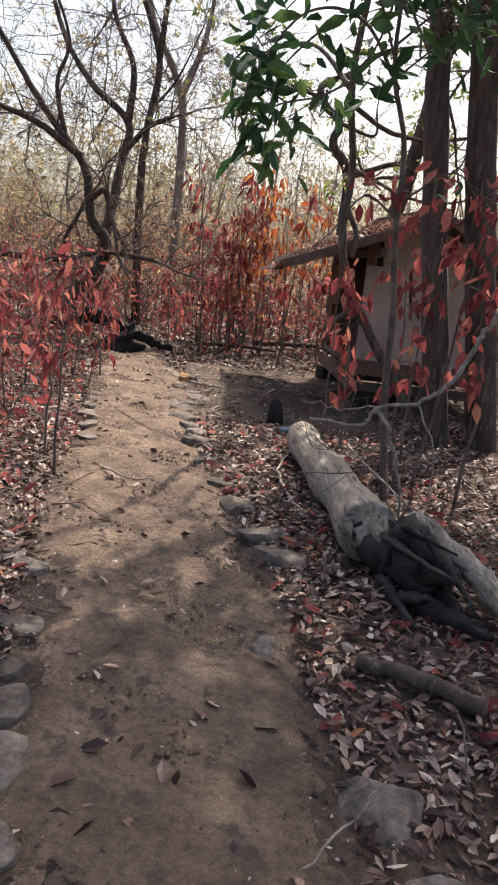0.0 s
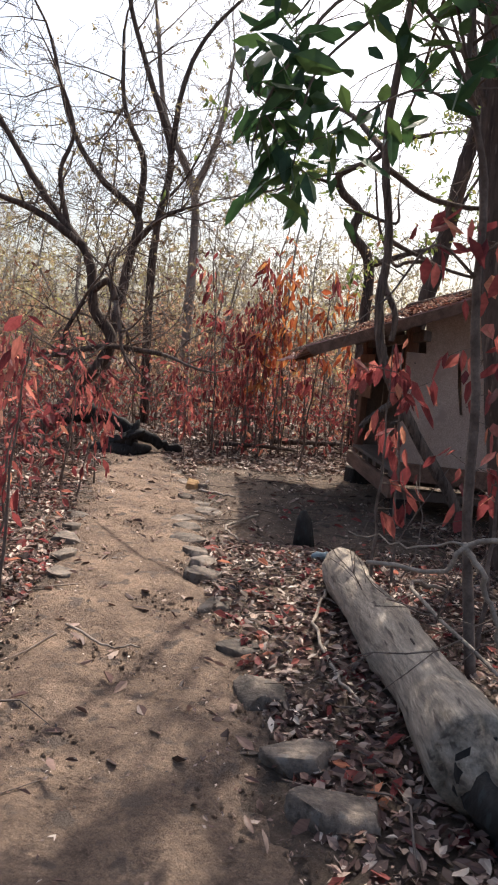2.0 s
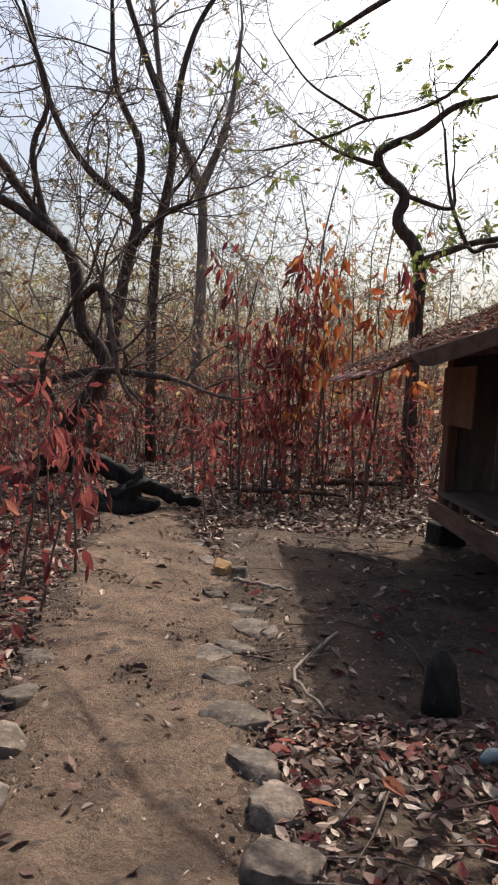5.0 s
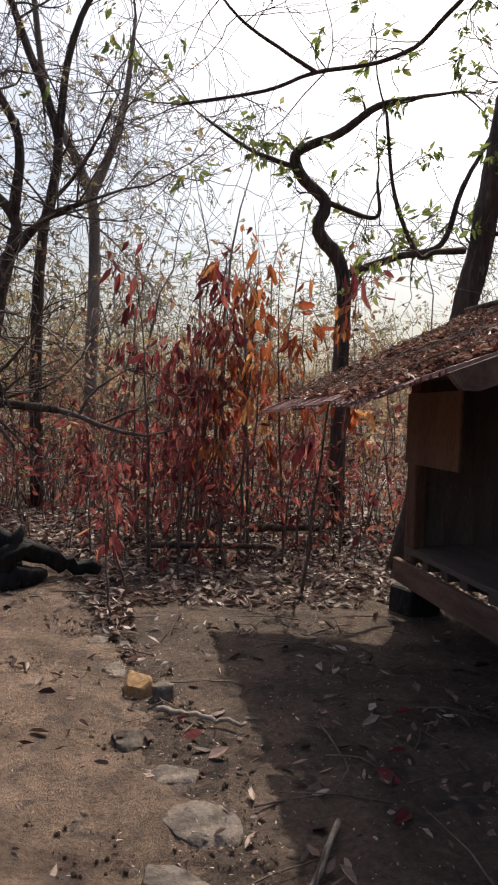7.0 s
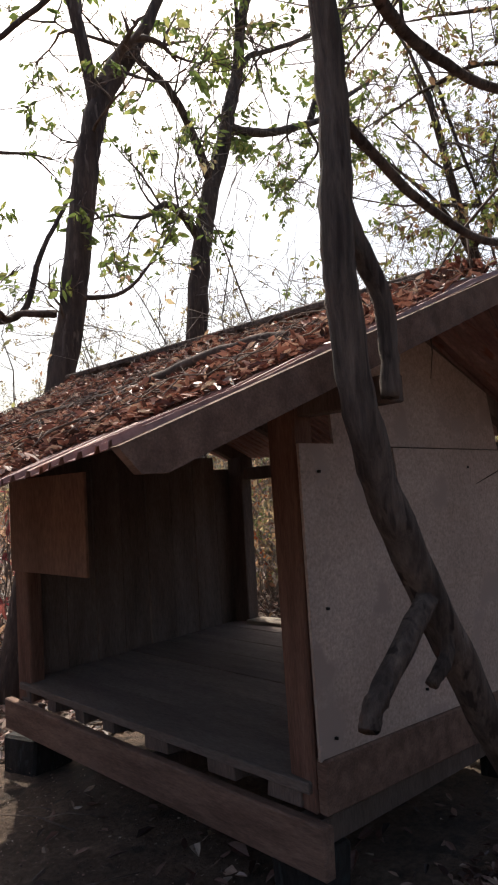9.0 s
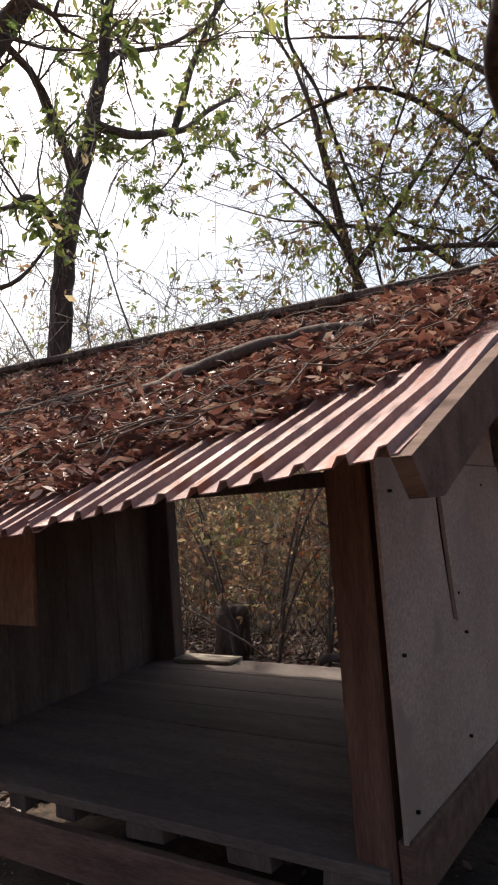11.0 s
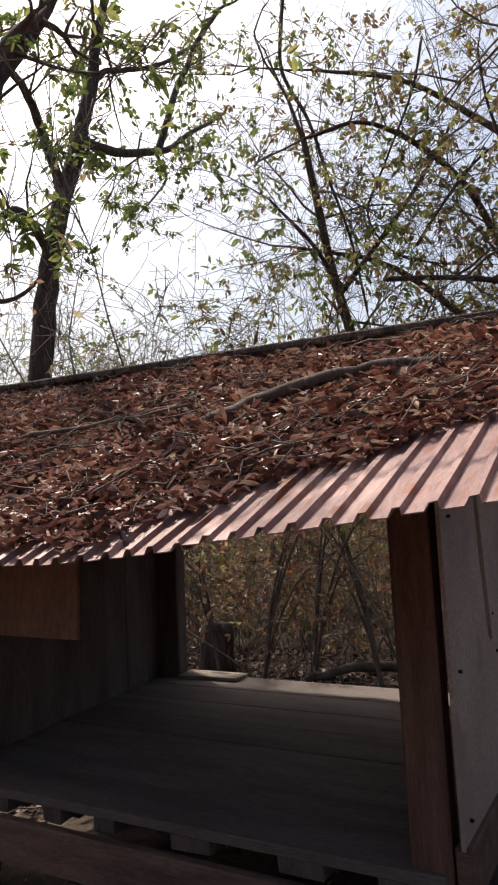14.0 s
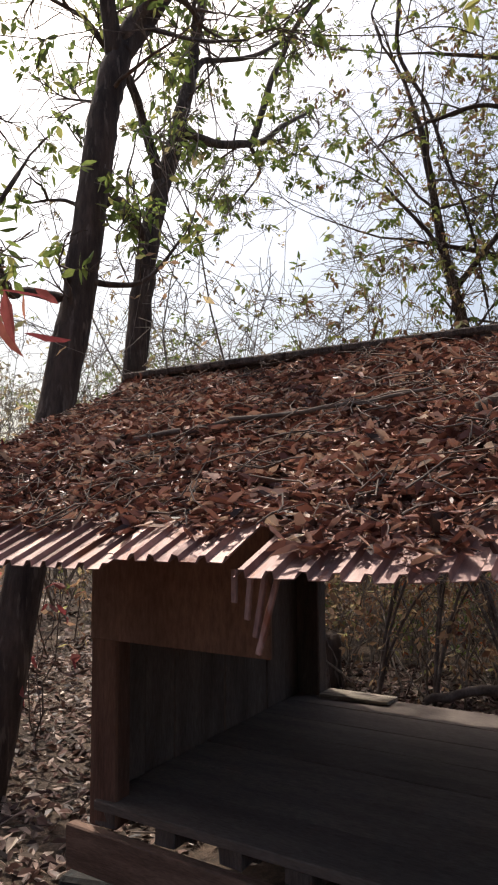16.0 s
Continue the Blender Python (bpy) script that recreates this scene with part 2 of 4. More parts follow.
def curve(points, steps=5, wobble=0.0):
    """A smooth line through points, with small kinks."""
    p = np.asarray(points, float)
    if len(p) == 2:
        p = np.array([p[0], p[0] * 0.67 + p[1] * 0.33, p[0] * 0.33 + p[1] * 0.67, p[1]])
    q = np.vstack([2 * p[0] - p[1], p, 2 * p[-1] - p[-2]])
    out = []
    for i in range(1, len(q) - 2):
        for s in np.arange(steps) / steps:
            a, b, c, d = q[i - 1], q[i], q[i + 1], q[i + 2]
            out.append(0.5 * (2 * b + (c - a) * s + (2 * a - 5 * b + 4 * c - d) * s * s + (3 * b - a - 3 * c + d) * s**3))
    out.append(p[-1])
    out = np.array(out)
    if wobble:
        out[1:-1] += rng.normal(0, wobble, out[1:-1].shape)
    return out


def twigs_from(wood, start, way, length, radius, depth, tips, droop=0.0, spread=0.7, kids=3):
    """A branch with finer ones along it; its ends go into tips."""
    n = 5 if depth > 0 else 3
    pts, p, d = [np.array(start, float)], np.array(start, float), np.array(way, float)
    d /= np.linalg.norm(d) + 1e-9
    for i in range(n):
        d = d + rng.normal(0, 0.17, 3) + np.array([0, 0, -droop * 0.2])
        d /= np.linalg.norm(d)
        p = p + d * length / n
        pts.append(p.copy())
    wood.tube(pts, np.linspace(max(radius, LEAST[0]), max(radius * 0.3, LEAST[0]), n + 1), 5 if radius > 0.012 else 3)
    if depth <= 0:
        tips.append((pts[-1], d.copy()))
        tips.append((pts[-2], d.copy()))
        return
    for k in range(kids):
        i = int(rng.integers(1, n + 1))
        side = d + rng.normal(0, spread, 3) + np.array([0, 0, 0.15])
        twigs_from(wood, pts[i], side, length * rng.uniform(0.4, 0.75), max(radius * 0.5, 0.0015), depth - 1, tips, droop, spread, kids)
    tips.append((pts[-1], d.copy()))


LEAST = [0.0015]
LEAF = np.array([(0, 0, 0), (-0.5, 0.35, 0.12), (0, 0.45, 0), (0.5, 0.35, 0.12), (-0.33, 0.75, 0.06), (0.33, 0.75, 0.06), (0, 1, -0.08)])
LEAF_FACES = np.array([(0, 2, 1), (0, 3, 2), (1, 2, 4), (2, 3, 5), (4, 2, 6), (2, 5, 6)])


FAR_LEAF = np.array([(0, 0, 0), (-0.5, 0.45, 0.1), (0.5, 0.45, 0.1), (0, 1, -0.05)])
FAR_FACES = np.array([(0, 2, 1), (1, 2, 3)])


def leaves_mesh(places, ways, sizes, material, width=0.45, curl=1.0, roll=None, far=False):
    """Leaves that start at places and point along ways, each bent along its rib."""
    shape, sides_ = (FAR_LEAF, FAR_FACES) if far else (LEAF, LEAF_FACES)
    places, ways, sizes = np.asarray(places, float), np.asarray(ways, float), np.asarray(sizes, float)
    n = len(places)
    y = ways / (np.linalg.norm(ways, axis=1)[:, None] + 1e-9)
    up = rng.normal(0, 1, (n, 3)) if roll is None else np.asarray(roll, float) + rng.normal(0, 0.25, (n, 3))
    x = np.cross(y, up)
    x /= np.linalg.norm(x, axis=1)[:, None] + 1e-9
    z = np.cross(x, y)
    c = rng.uniform(-0.6, 1.4, n)[:, None] * curl
    w = (width * rng.uniform(0.7, 1.3, n))[:, None]
    v = places[:, None] + sizes[:, None, None] * (
        (shape[None, :, 0] * w)[..., None] * x[:, None] + shape[None, :, 1][..., None] * y[:, None] + (shape[None, :, 2] * c + c * 0.25 * (shape[None, :, 1] - 0.5) ** 2)[..., None] * z[:, None])
    f = (np.arange(n)[:, None, None] * len(shape) + sides_[None]).reshape(-1, 3)
    return mesh_from(v.reshape(-1, 3), f, material)


def foliage(tips, per, size, material, droop=0.5, spread=0.12, width=0.4, bunch=1, far=False):
    """Leaves about the ends of twigs, in sprays of bunch leaves."""
    p, w, s = [], [], []
    for at, d in tips:
        d = np.asarray(d, float)
        for _ in range(int(per / bunch) + int(rng.random() < (per / bunch) % 1)):
            start = at + rng.normal(0, spread, 3)
            side = np.cross(d, rng.normal(0, 1, 3))
            side /= np.linalg.norm(side) + 1e-9
            for k in range(bunch):
                p.append(start - d * (k // 2) * size * 0.42)
                way = d * 0.5 + (side * (0.9 if k % 2 else -0.9) if bunch > 1 else 0) + rng.normal(0, 0.3 if bunch > 1 else 0.6, 3) + np.array([0, 0, -droop])
                w.append(way)
                s.append(size * rng.uniform(0.6, 1.3))
    return leaves_mesh(p, w, s, material, width, far=far)


def rise(x, y):
    """Height of the ground."""
    return (0.03 * np.sin(0.9 * x + 0.4) * np.cos(0.7 * y) + 0.015 * np.sin(2.7 * x + 1.3 * y)) * np.clip(np.hypot(x - 0.5, y - 7) / 5, 0.25, 3.0)


PATH_LEFT = ((-6, -0.3), (0.5, -0.36), (1.9, -0.4), (2.8, -0.55), (4.7, -0.82), (6.4, -0.9), (8.4, -1.2), (11.0, -1.4), (13.0, -1.5))
PATH_RIGHT = ((-6, 0.6), (0.5, 0.6), (1.9, 0.56), (3.6, 0.45), (4.5, 0.28), (6.0, -0.02), (7.0, -0.05), (8.2, 0.02), (9.4, -0.2), (11.0, -0.6), (13.0, -1.1))


def path_edges(y):
    a, b = np.array(PATH_LEFT), np.array(PATH_RIGHT)
    return np.interp(y, a[:, 0], a[:, 1]), np.interp(y, b[:, 0], b[:, 1])


# ---------------------------------------------------------------- ground
def grid_lines(lo, hi, near_lo, near_hi, step):
    near = np.arange(near_lo, near_hi, step)
    out = [near]
    for sign, start, end in ((-1, near_lo, lo), (1, near_hi, hi)):
        pts, d, p = [], step * 1.4, start + (0 if sign > 0 else -step)
        while abs(p) < abs(end):
            pts.append(p)
            p, d = p + sign * d, d * 1.35
        pts.append(end)
        out.append(np.array(pts))
    return np.sort(np.concatenate(out))


gx, gy = grid_lines(-600, 600, -3.5, 4.5, 0.09), grid_lines(-600, 900, -1.0, 14.0, 0.09)
X, Y = np.meshgrid(gx, gy)
Z = rise(X, Y) * np.clip(60 / (np.hypot(X, Y) + 1e-6), 0, 1)
near = (np.abs(X) < 6) & (Y > -2) & (Y < 15)
Z = Z + np.where(near, rng.normal(0, 0.006, X.shape), 0)
el, er = path_edges(Y)
inside = (X > el + 0.16) & (X < er - 0.16) & (Y < 12.8)
Z = np.where(inside, Z - 0.05, Z)
nx, ny = len(gx), len(gy)
idx = np.arange(nx * ny).reshape(ny, nx)
quads = np.stack([idx[:-1, :-1], idx[:-1, 1:], idx[1:, 1:], idx[1:, :-1]], -1).reshape(-1, 4)
ground = new("ground", mesh_from(np.stack([X, Y, Z], -1).reshape(-1, 3), quads, EARTH, True))
tagged(ground, "dark brown forest soil scattered with dry leaves", "ground", kind="structure")

ys = np.arange(-6, 12.9, 0.06)
pl, pr = path_edges(ys)
pl, pr = pl - 0.22, pr + 0.22
pl = pl + 0.06 * np.sin(ys * 3.1) + rng.normal(0, 0.018, len(ys))
pr = pr + 0.05 * np.sin(ys * 2.6 + 1) + rng.normal(0, 0.018, len(ys))
us = np.linspace(0, 1, 46)
PX = pl[:, None] + (pr - pl)[:, None] * us[None]
PY = np.repeat(ys[:, None], 46, 1)
lumps = 0.012 * np.sin(PX * 9 + PY * 2.2) * np.sin(PY * 3.7) + 0.010 * np.sin(PY * 7.9 + PX * 4)
dish = np.clip(np.minimum(us, 1 - us)[None] / 0.22, 0, 1)
ragged = 0.016 * np.sin(PX * 17 + PY * 5) * np.sin(PY * 13 - PX * 6) + 0.012 * np.sin(PX * 31 - PY * 23) + rng.normal(0, 0.006, PX.shape)
PZ = rise(PX, PY) - 0.045 + (0.062 + lumps) * dish + ragged * (1 - dish) + rng.normal(0, 0.003, PX.shape)
pi_ = np.arange(PX.size).reshape(PX.shape)
pq = np.stack([pi_[:-1, :-1], pi_[:-1, 1:], pi_[1:, 1:], pi_[1:, :-1]], -1).reshape(-1, 4)
footpath = new("path", mesh_from(np.stack([PX, PY, PZ], -1).reshape(-1, 3), pq, PATH_DIRT, True))
tagged(footpath, "trodden bare earth footpath of pale brown dirt", "path", kind="structure")


# ---------------------------------------------------------------- hut
XF, XB, YS, YN = 1.82, 3.60, 8.39, 10.76
FLOOR = 0.52
RIDGE_X, RIDGE_Z, SLOPE = 2.5, 2.28, 0.43
hut = empty("hut", (2.7, 9.6, 0.0), "small raised wooden hut with an open front and rusty corrugated roof", "hut")
for y0, y1, z in ((8.5, 8.72, 0.24), (9.5, 9.72, 0.24)):
    child("bearer", box((1.9, y0 + 0.04, 0.2), (3.7, y1 - 0.06, 0.30), DARK_WOOD), hut)
for px, py in ((2.0, 8.62), (3.5, 8.62), (3.5, 10.64)):
    child("foot_block", box((px - 0.1, py - 0.1, -0.06), (px + 0.1, py + 0.1, 0.21), CHAR, 0.012, wear=0.008), hut)
child("front_beam", box((1.77, 8.33, 0.245), (1.82, 10.80, 0.415), WOOD, 0.006, Matrix.Rotation(0.004, 4, "X"), 0.003), hut, "reddish brown weathered front beam")
child("side_beam", box((1.825, 8.35, 0.40), (3.64, 8.40, 0.575), WOOD, 0.006, Matrix.Rotation(0.03, 4, "Y"), 0.003), hut)
child("back_beam", box((3.60, 8.36, 0.30), (3.65, 10.78, 0.47), WOOD, 0.006), hut)
child("north_beam", box((1.94, 10.735, 0.43), (3.49, 10.77, 0.478), WOOD, 0.006), hut)
for i, y in enumerate((8.48, 8.83, 9.27, 9.71, 9.98, 10.28, 10.60)):
    child("spacer_block", box((1.83, y, 0.418), (1.93, y + (0.17 if i < 3 else 0.10), 0.478), DARK_WOOD, 0.004, wear=0.003), hut)
    child("joist", prism(((1.94, 0.40), (3.58, 0.46), (3.58, 0.560), (1.94, 0.480)), "y", y, y + 0.07, DARK_WOOD), hut)
for i in range(7):
    x0 = 1.815 + i * 0.2555
    z = rng.normal(0, 0.0015) + 0.05 * (x0 + 0.125 - 1.9)
    child("floorboard", box((x0, 8.42 + rng.uniform(-0.01, 0.01), FLOOR - 0.04 + z), (x0 + 0.2525, 10.695 + rng.uniform(-0.004, 0.004), FLOOR + z), DECK, 0.004, Matrix.Rotation(-0.05, 4, "Y"), wear=0.0012), hut)
child("sill_plank", box((3.46, 10.11, FLOOR + 0.086), (3.62, 10.53, FLOOR + 0.106), PALE_WOOD, 0.004, Matrix.Rotation(0.05, 4, "Z"), 0.004), hut, "pale sunlit loose plank on the back sill")

child("corner_post", box((1.835, 8.41, 0.41), (1.93, 8.545, 1.93), POST_WOOD, 0.008, wear=0.004), hut, "thick red-brown front corner post")
child("corner_post", box((1.835, 10.60, 0.41), (1.93, 10.73, 1.93), POST_WOOD, 0.008, wear=0.004), hut)
child("corner_post", box((3.50, 8.42, 0.50), (3.60, 8.52, 1.80), DARK_WOOD, 0.008), hut)
child("corner_post", box((3.50, 10.55, 0.50), (3.60, 10.70, 1.80), DARK_WOOD, 0.008), hut)
for i in range(8):
    x0 = 1.94 + i * 0.205
    top = min(RIDGE_Z - abs(x0 + 0.1 - RIDGE_X) * SLOPE, 2.3) - 0.14
    child("wall_board", box((x0, 10.705 + 0.004 * (i % 2), FLOOR - 0.09), (x0 + 0.2, 10.725 + 0.004 * (i % 2), top), DARK_WOOD, 0.003), hut)
child("hanging_panel", box((1.795, 9.83, 1.155), (1.812, 10.70, 1.68), PANEL, 0.003, Matrix.Rotation(0.006, 4, "X")), hut, "reddish plywood sheet hung under the eave")

yp = YS - 0.012
child("wall_panel", prism(((1.82, 0.60), (2.3, 0.565), (2.75, 0.525), (3.2, 0.49), (3.57, 0.455), (3.63, 0.56), (3.42, 1.11), (2.40, 1.115), (2.345, 1.4), (2.315, 1.68), (1.81, 1.68)), "y", yp - 0.012, yp, CEMENT), hut, "grey fibre cement sheet, chipped along its bottom edge")
child("wall_panel", prism(((2.425, 1.11), (3.41, 1.118), (3.19, 1.655), (2.345, 1.665)), "y", yp - 0.020, yp - 0.006, CEMENT), hut)
child("wall_panel", prism(((2.00, 1.675), (3.20, 1.66), (3.14, 1.93), (2.52, 2.18), (1.97, 1.98)), "y", yp - 0.010, yp + 0.002, CEMENT), hut)
child("wall_strut", box((1.94, 8.40, 1.60), (3.5, 8.45, 1.68), DARK_WOOD, 0.004), hut)
child("wall_strut", box((2.45, 8.40, 0.58), (2.52, 8.45, 1.6), DARK_WOOD, 0.004), hut)
nail_at = [(1.9, 0.66), (1.9, 1.1), (1.9, 1.58), (2.46, 1.2), (2.9, 0.62), (3.4, 0.6), (2.46, 0.7), (2.9, 1.58), (2.52, 1.05)]
for nx_, nz_ in nail_at:
    child("nail", box((nx_ - 0.005, yp - 0.024, nz_ - 0.005), (nx_ + 0.005, yp - 0.011, nz_ + 0.005), CHAR, 0.0015), hut)


def roof_z(x, y=9.2):
    """Height of the roof's boards: flatter at the south gable, where the frame has twisted."""
    south = np.clip((9.0 - y) / 1.1, 0, 1) ** 1.2
    north = np.clip((y - 9.0) / 2.0, 0, 1)
    low = np.clip((RIDGE_X - x) / 1.7, 0, 1.1)
    return RIDGE_Z - abs(x - RIDGE_X) * SLOPE + low * (0.092 * south - 0.028) + (1 - low) * (0.02 + 0.03 * north - 0.03 * south)


def sheet(y0, y1, x0, x1, sag, name="roof_sheet"):
    """A corrugated sheet from the eave x0 to the ridge x1."""
    period = 0.064
    steps = ((0.0, 0), (0.62, 0), (0.68, 1), (0.86, 1))
    yy, prof = [], []
    for k in range(int(y0 / period), int(y1 / period) + 1):
        for f, up in steps:
            y = (k + f) * period
            if y0 <= y <= y1:
                yy.append(y)
                prof.append(0.014 * up + rng.normal(0, 0.0006))
    yy, prof = [y0] + yy + [y1], prof[:1] + prof + prof[-1:]
    n = len(yy)
    xx = np.linspace(x0, x1, 9)
    wob = rng.normal(0, 0.004, len(xx))
    drop = sag * np.linspace(1, 0, 9) ** 2
    verts = []
    for x, o, dr in zip(xx, wob, drop):
        for y, p in zip(yy, prof):
            verts.append((x + (0.008 * math.sin(y * 23) if x == xx[0] else 0), y, float(roof_z(x, y)) + p + o - dr + 0.012))
    faces = [[i * n + j, i * n + j + 1, (i + 1) * n + j + 1, (i + 1) * n + j] for i in range(8) for j in range(n - 1)]
    me = mesh_from(verts, faces, ROOF_METAL)
    bm = bmesh.new()
    bm.from_mesh(me)
    bmesh.ops.solidify(bm, geom=bm.faces[:], thickness=0.0025)
    bm.to_mesh(me)
    bm.free()
    return child(name, me, hut, "rusty pinkish-red corrugated metal sheet")


sheet(7.90, 8.62, 0.785, 2.49, 0.00)
sheet(8.60, 9.285, 0.79, 2.49, 0.006)
sheet(9.33, 9.66, 0.83, 2.49, 0.004)
sheet(9.64, 10.32, 0.81, 2.49, 0.01)
sheet(10.30, 11.15, 0.76, 2.49, 0.01)
for y0 in (7.90, 8.7, 9.47, 10.24):
    sheet(y0, y0 + 0.81 if y0 < 8 else y0 + 0.78, 3.76, 2.51, 0.0)
child("ridge_board", box((2.43, 8.0, 2.362), (2.57, 11.15, 2.392), BARK_GREY, 0.008, Matrix.Rotation(0.024, 4, "X"), 0.006), hut)


def sloped(name, y0, y1, xa, xb, drop, thick, material, label=""):
    """A timber under the roof's slope."""
    ym = (y0 + y1) / 2
    za, zb = float(roof_z(xa, ym)) - drop, float(roof_z(xb, ym)) - drop
    foot = min(0.12, 0.2 * (xb - xa))
    o = [(xa, za), (xb, zb), (xb, zb - thick), (xa + foot, za + (zb - za) * foot / (xb - xa) - thick), (xa + 0.45 * foot, za - thick * 0.55)]
    child(name, prism(o, "y", y0, y1, material), hut, label)


sloped("barge_board", 7.880, 7.908, 0.775, 2.50, -0.016, 0.101, WOOD, "brown barge board along the roof's slope")
sloped("barge_board", 7.880, 7.908, 2.50, 3.80, -0.012, 0.101, WOOD)
sloped("barge_board", 11.08, 11.11, 0.95, 2.50, 0.005, 0.11, WOOD)
for y in (8.43, 9.2, 9.95, 10.64):
    sloped("rafter", y, y + 0.05, 1.40, 2.49, 0.012, 0.09, DARK_WOOD)
    sloped("rafter", y, y + 0.05, 2.51, 3.70, 0.012, 0.09, DARK_WOOD)
for px in (1.86, 3.53):
    child("wall_plate", box((px, 8.0, float(roof_z(px)) - 0.23), (px + 0.07, 11.0, float(roof_z(px)) - 0.14), DARK_WOOD, 0.005), hut)
child("back_board", box((3.60, 8.02, 1.30), (3.64, 8.75, 1.67), DARK_WOOD, 0.006, Matrix.Rotation(-0.06, 4, "X")), hut)
child("hanging_post", box((3.42, 8.115, 0.75), (3.52, 8.235, 1.62), CHAR, 0.02, Matrix.Rotation(0.03, 4, "X"), 0.010), hut)
for k, y in enumerate((9.24, 9.27, 9.31, 9.36)):
    z1 = float(roof_z(0.86, y)) - 0.02
    child("torn_strip", box((0.845 + 0.02 * k, y, z1 - 0.16 + 0.03 * k), (0.855 + 0.02 * k, y + 0.012, z1), ROOF_METAL, 0.002, Matrix.Rotation(0.3 - 0.1 * k, 4, "X")), hut)

# leaves and sticks lying on the roof
def lying(n, xs, ys_, zs, size, material, lift=0.01, flat=0.35, width=0.45, far=False):
    p = np.stack([xs, ys_, zs + lift], -1)
    a = rng.uniform(0, 2 * np.pi, n)
    w = np.stack([np.cos(a), np.sin(a), rng.normal(0, flat, n)], -1)
    up = np.stack([rng.normal(0, flat, n), rng.normal(0, flat, n), np.ones(n)], -1)
    return leaves_mesh(p - w * size[:, None] * 0.5, w, size, material, width, 1.6, up, far)


n = 46000
ry = rng.uniform(7.93, 11.1, n)
edge = 0.82 + 0.11 * np.clip((ry - 9.2) / 0.3, 0, 1) + 0.62 * np.clip((8.95 - ry) / 1.0, 0, 1) ** 1.5 + 0.03 * np.sin(ry * 9) + 0.03 * np.sin(ry * 23 + 1)
rx = edge + (2.5 - edge) * rng.uniform(0, 1, n) ** 0.9
keep = (rx > edge + np.abs(rng.normal(0, 0.05, n)) - 0.03) & ~((ry < 8.0) & (rng.random(n) < 0.85))
rx, ry, edge = rx[keep], ry[keep], edge[keep]
heap = np.clip((rx - edge) / 0.3, 0.06, 1) * 0.055 * (0.65 + 0.35 * np.sin(ry * 4 + rx * 3) + 0.25 * np.sin(ry * 13 - rx * 9))
rz = roof_z(rx, ry) + 0.034 + heap * rng.uniform(0.1, 1.0, len(rx))
size = 0.022 + 0.055 * rng.random(len(rx)) ** 2.2
roof_leaves = new("roof_leaf_litter", lying(len(rx), rx, ry, rz, size, ROOF_LITTER, 0.0, 0.42, 0.32))
tagged(roof_leaves, "thick layer of red-brown dry leaves lying on the roof", "leaves", kind="stuff")
m_ = 640
mx, my = rng.uniform(0.85, 2.45, m_), rng.uniform(7.98, 11.1, m_)
sticks = Wood()
for x, y in zip(mx, my):
    if x < 0.84 + 0.62 * min(max((8.95 - y) / 1.0, 0), 1) ** 1.5:
        continue
    a, l, bend = rng.uniform(0, 2 * math.pi), rng.uniform(0.03, 0.12), rng.normal(0, 0.35)
    pts = []
    for q in (-1, -0.4, 0.3, 1):
        qx, qy = x + q * l * math.cos(a + bend * q), y + q * l * math.sin(a + bend * q)
        qx = min(max(qx, 0.8), 2.5)
        pts.append((qx, qy, float(roof_z(qx, qy)) + 0.075 + rng.uniform(-0.01, 0.03)))
    r = rng.uniform(0.001, 0.0026)
    sticks.tube(pts, [r, r * 1.1, r, r * 0.6], 4)
tagged(new("roof_twigs", sticks.mesh(TWIG)), "thin dry curled twigs among the leaves on the roof", "twigs", kind="stuff")
w = Wood()
w.tube(curve([(1.48, 9.0, 1.90), (1.62, 8.78, 2.0), (1.74, 8.52, 2.06), (1.78, 8.3, 2.05), (1.80, 8.1, 2.02)], 5, 0.004), np.linspace(0.024, 0.013, 21), 8, 0.12)
tagged(new("fallen_branch", w.mesh(BARK)), "dark fallen branch lying on the leafy roof", "branch")
w = Wood()
w.tube(curve([(1.45, 10.3, 1.90), (1.55, 9.9, 1.95), (1.62, 9.5, 1.98), (1.72, 9.2, 2.02)], 5, 0.006), np.linspace(0.012, 0.006, 16), 6, 0.1)
tagged(new("fallen_branch", w.mesh(TWIG)), "thin brown branch lying on the leafy roof", "branch")

# ---------------------------------------------------------------- around the hut
block = empty("block", (1.93, 10.72, 0), "dark charred wooden block under the hut's corner", "block")
child("body", box((1.80, 10.60, -0.05), (2.08, 10.88, 0.215), CHAR, 0.015, Matrix.Rotation(0.2, 4, "Z"), 0.01), block)
for y0, y1, x, h in ((8.44, 8.80, 5.2, 0.90), (7.72, 8.21, 5.15, 0.85)):
    s = empty("concrete_slab", (x, (y0 + y1) / 2, 0), "sunlit tan concrete slab standing on the leaf litter", "slab", "slabs behind the hut")
    child("body", box((x, y0, -0.05), (x + 0.12, y1, h), CONCRETE, 0.02, Matrix.Rotation(0.06, 4, "Y"), 0.02), s)


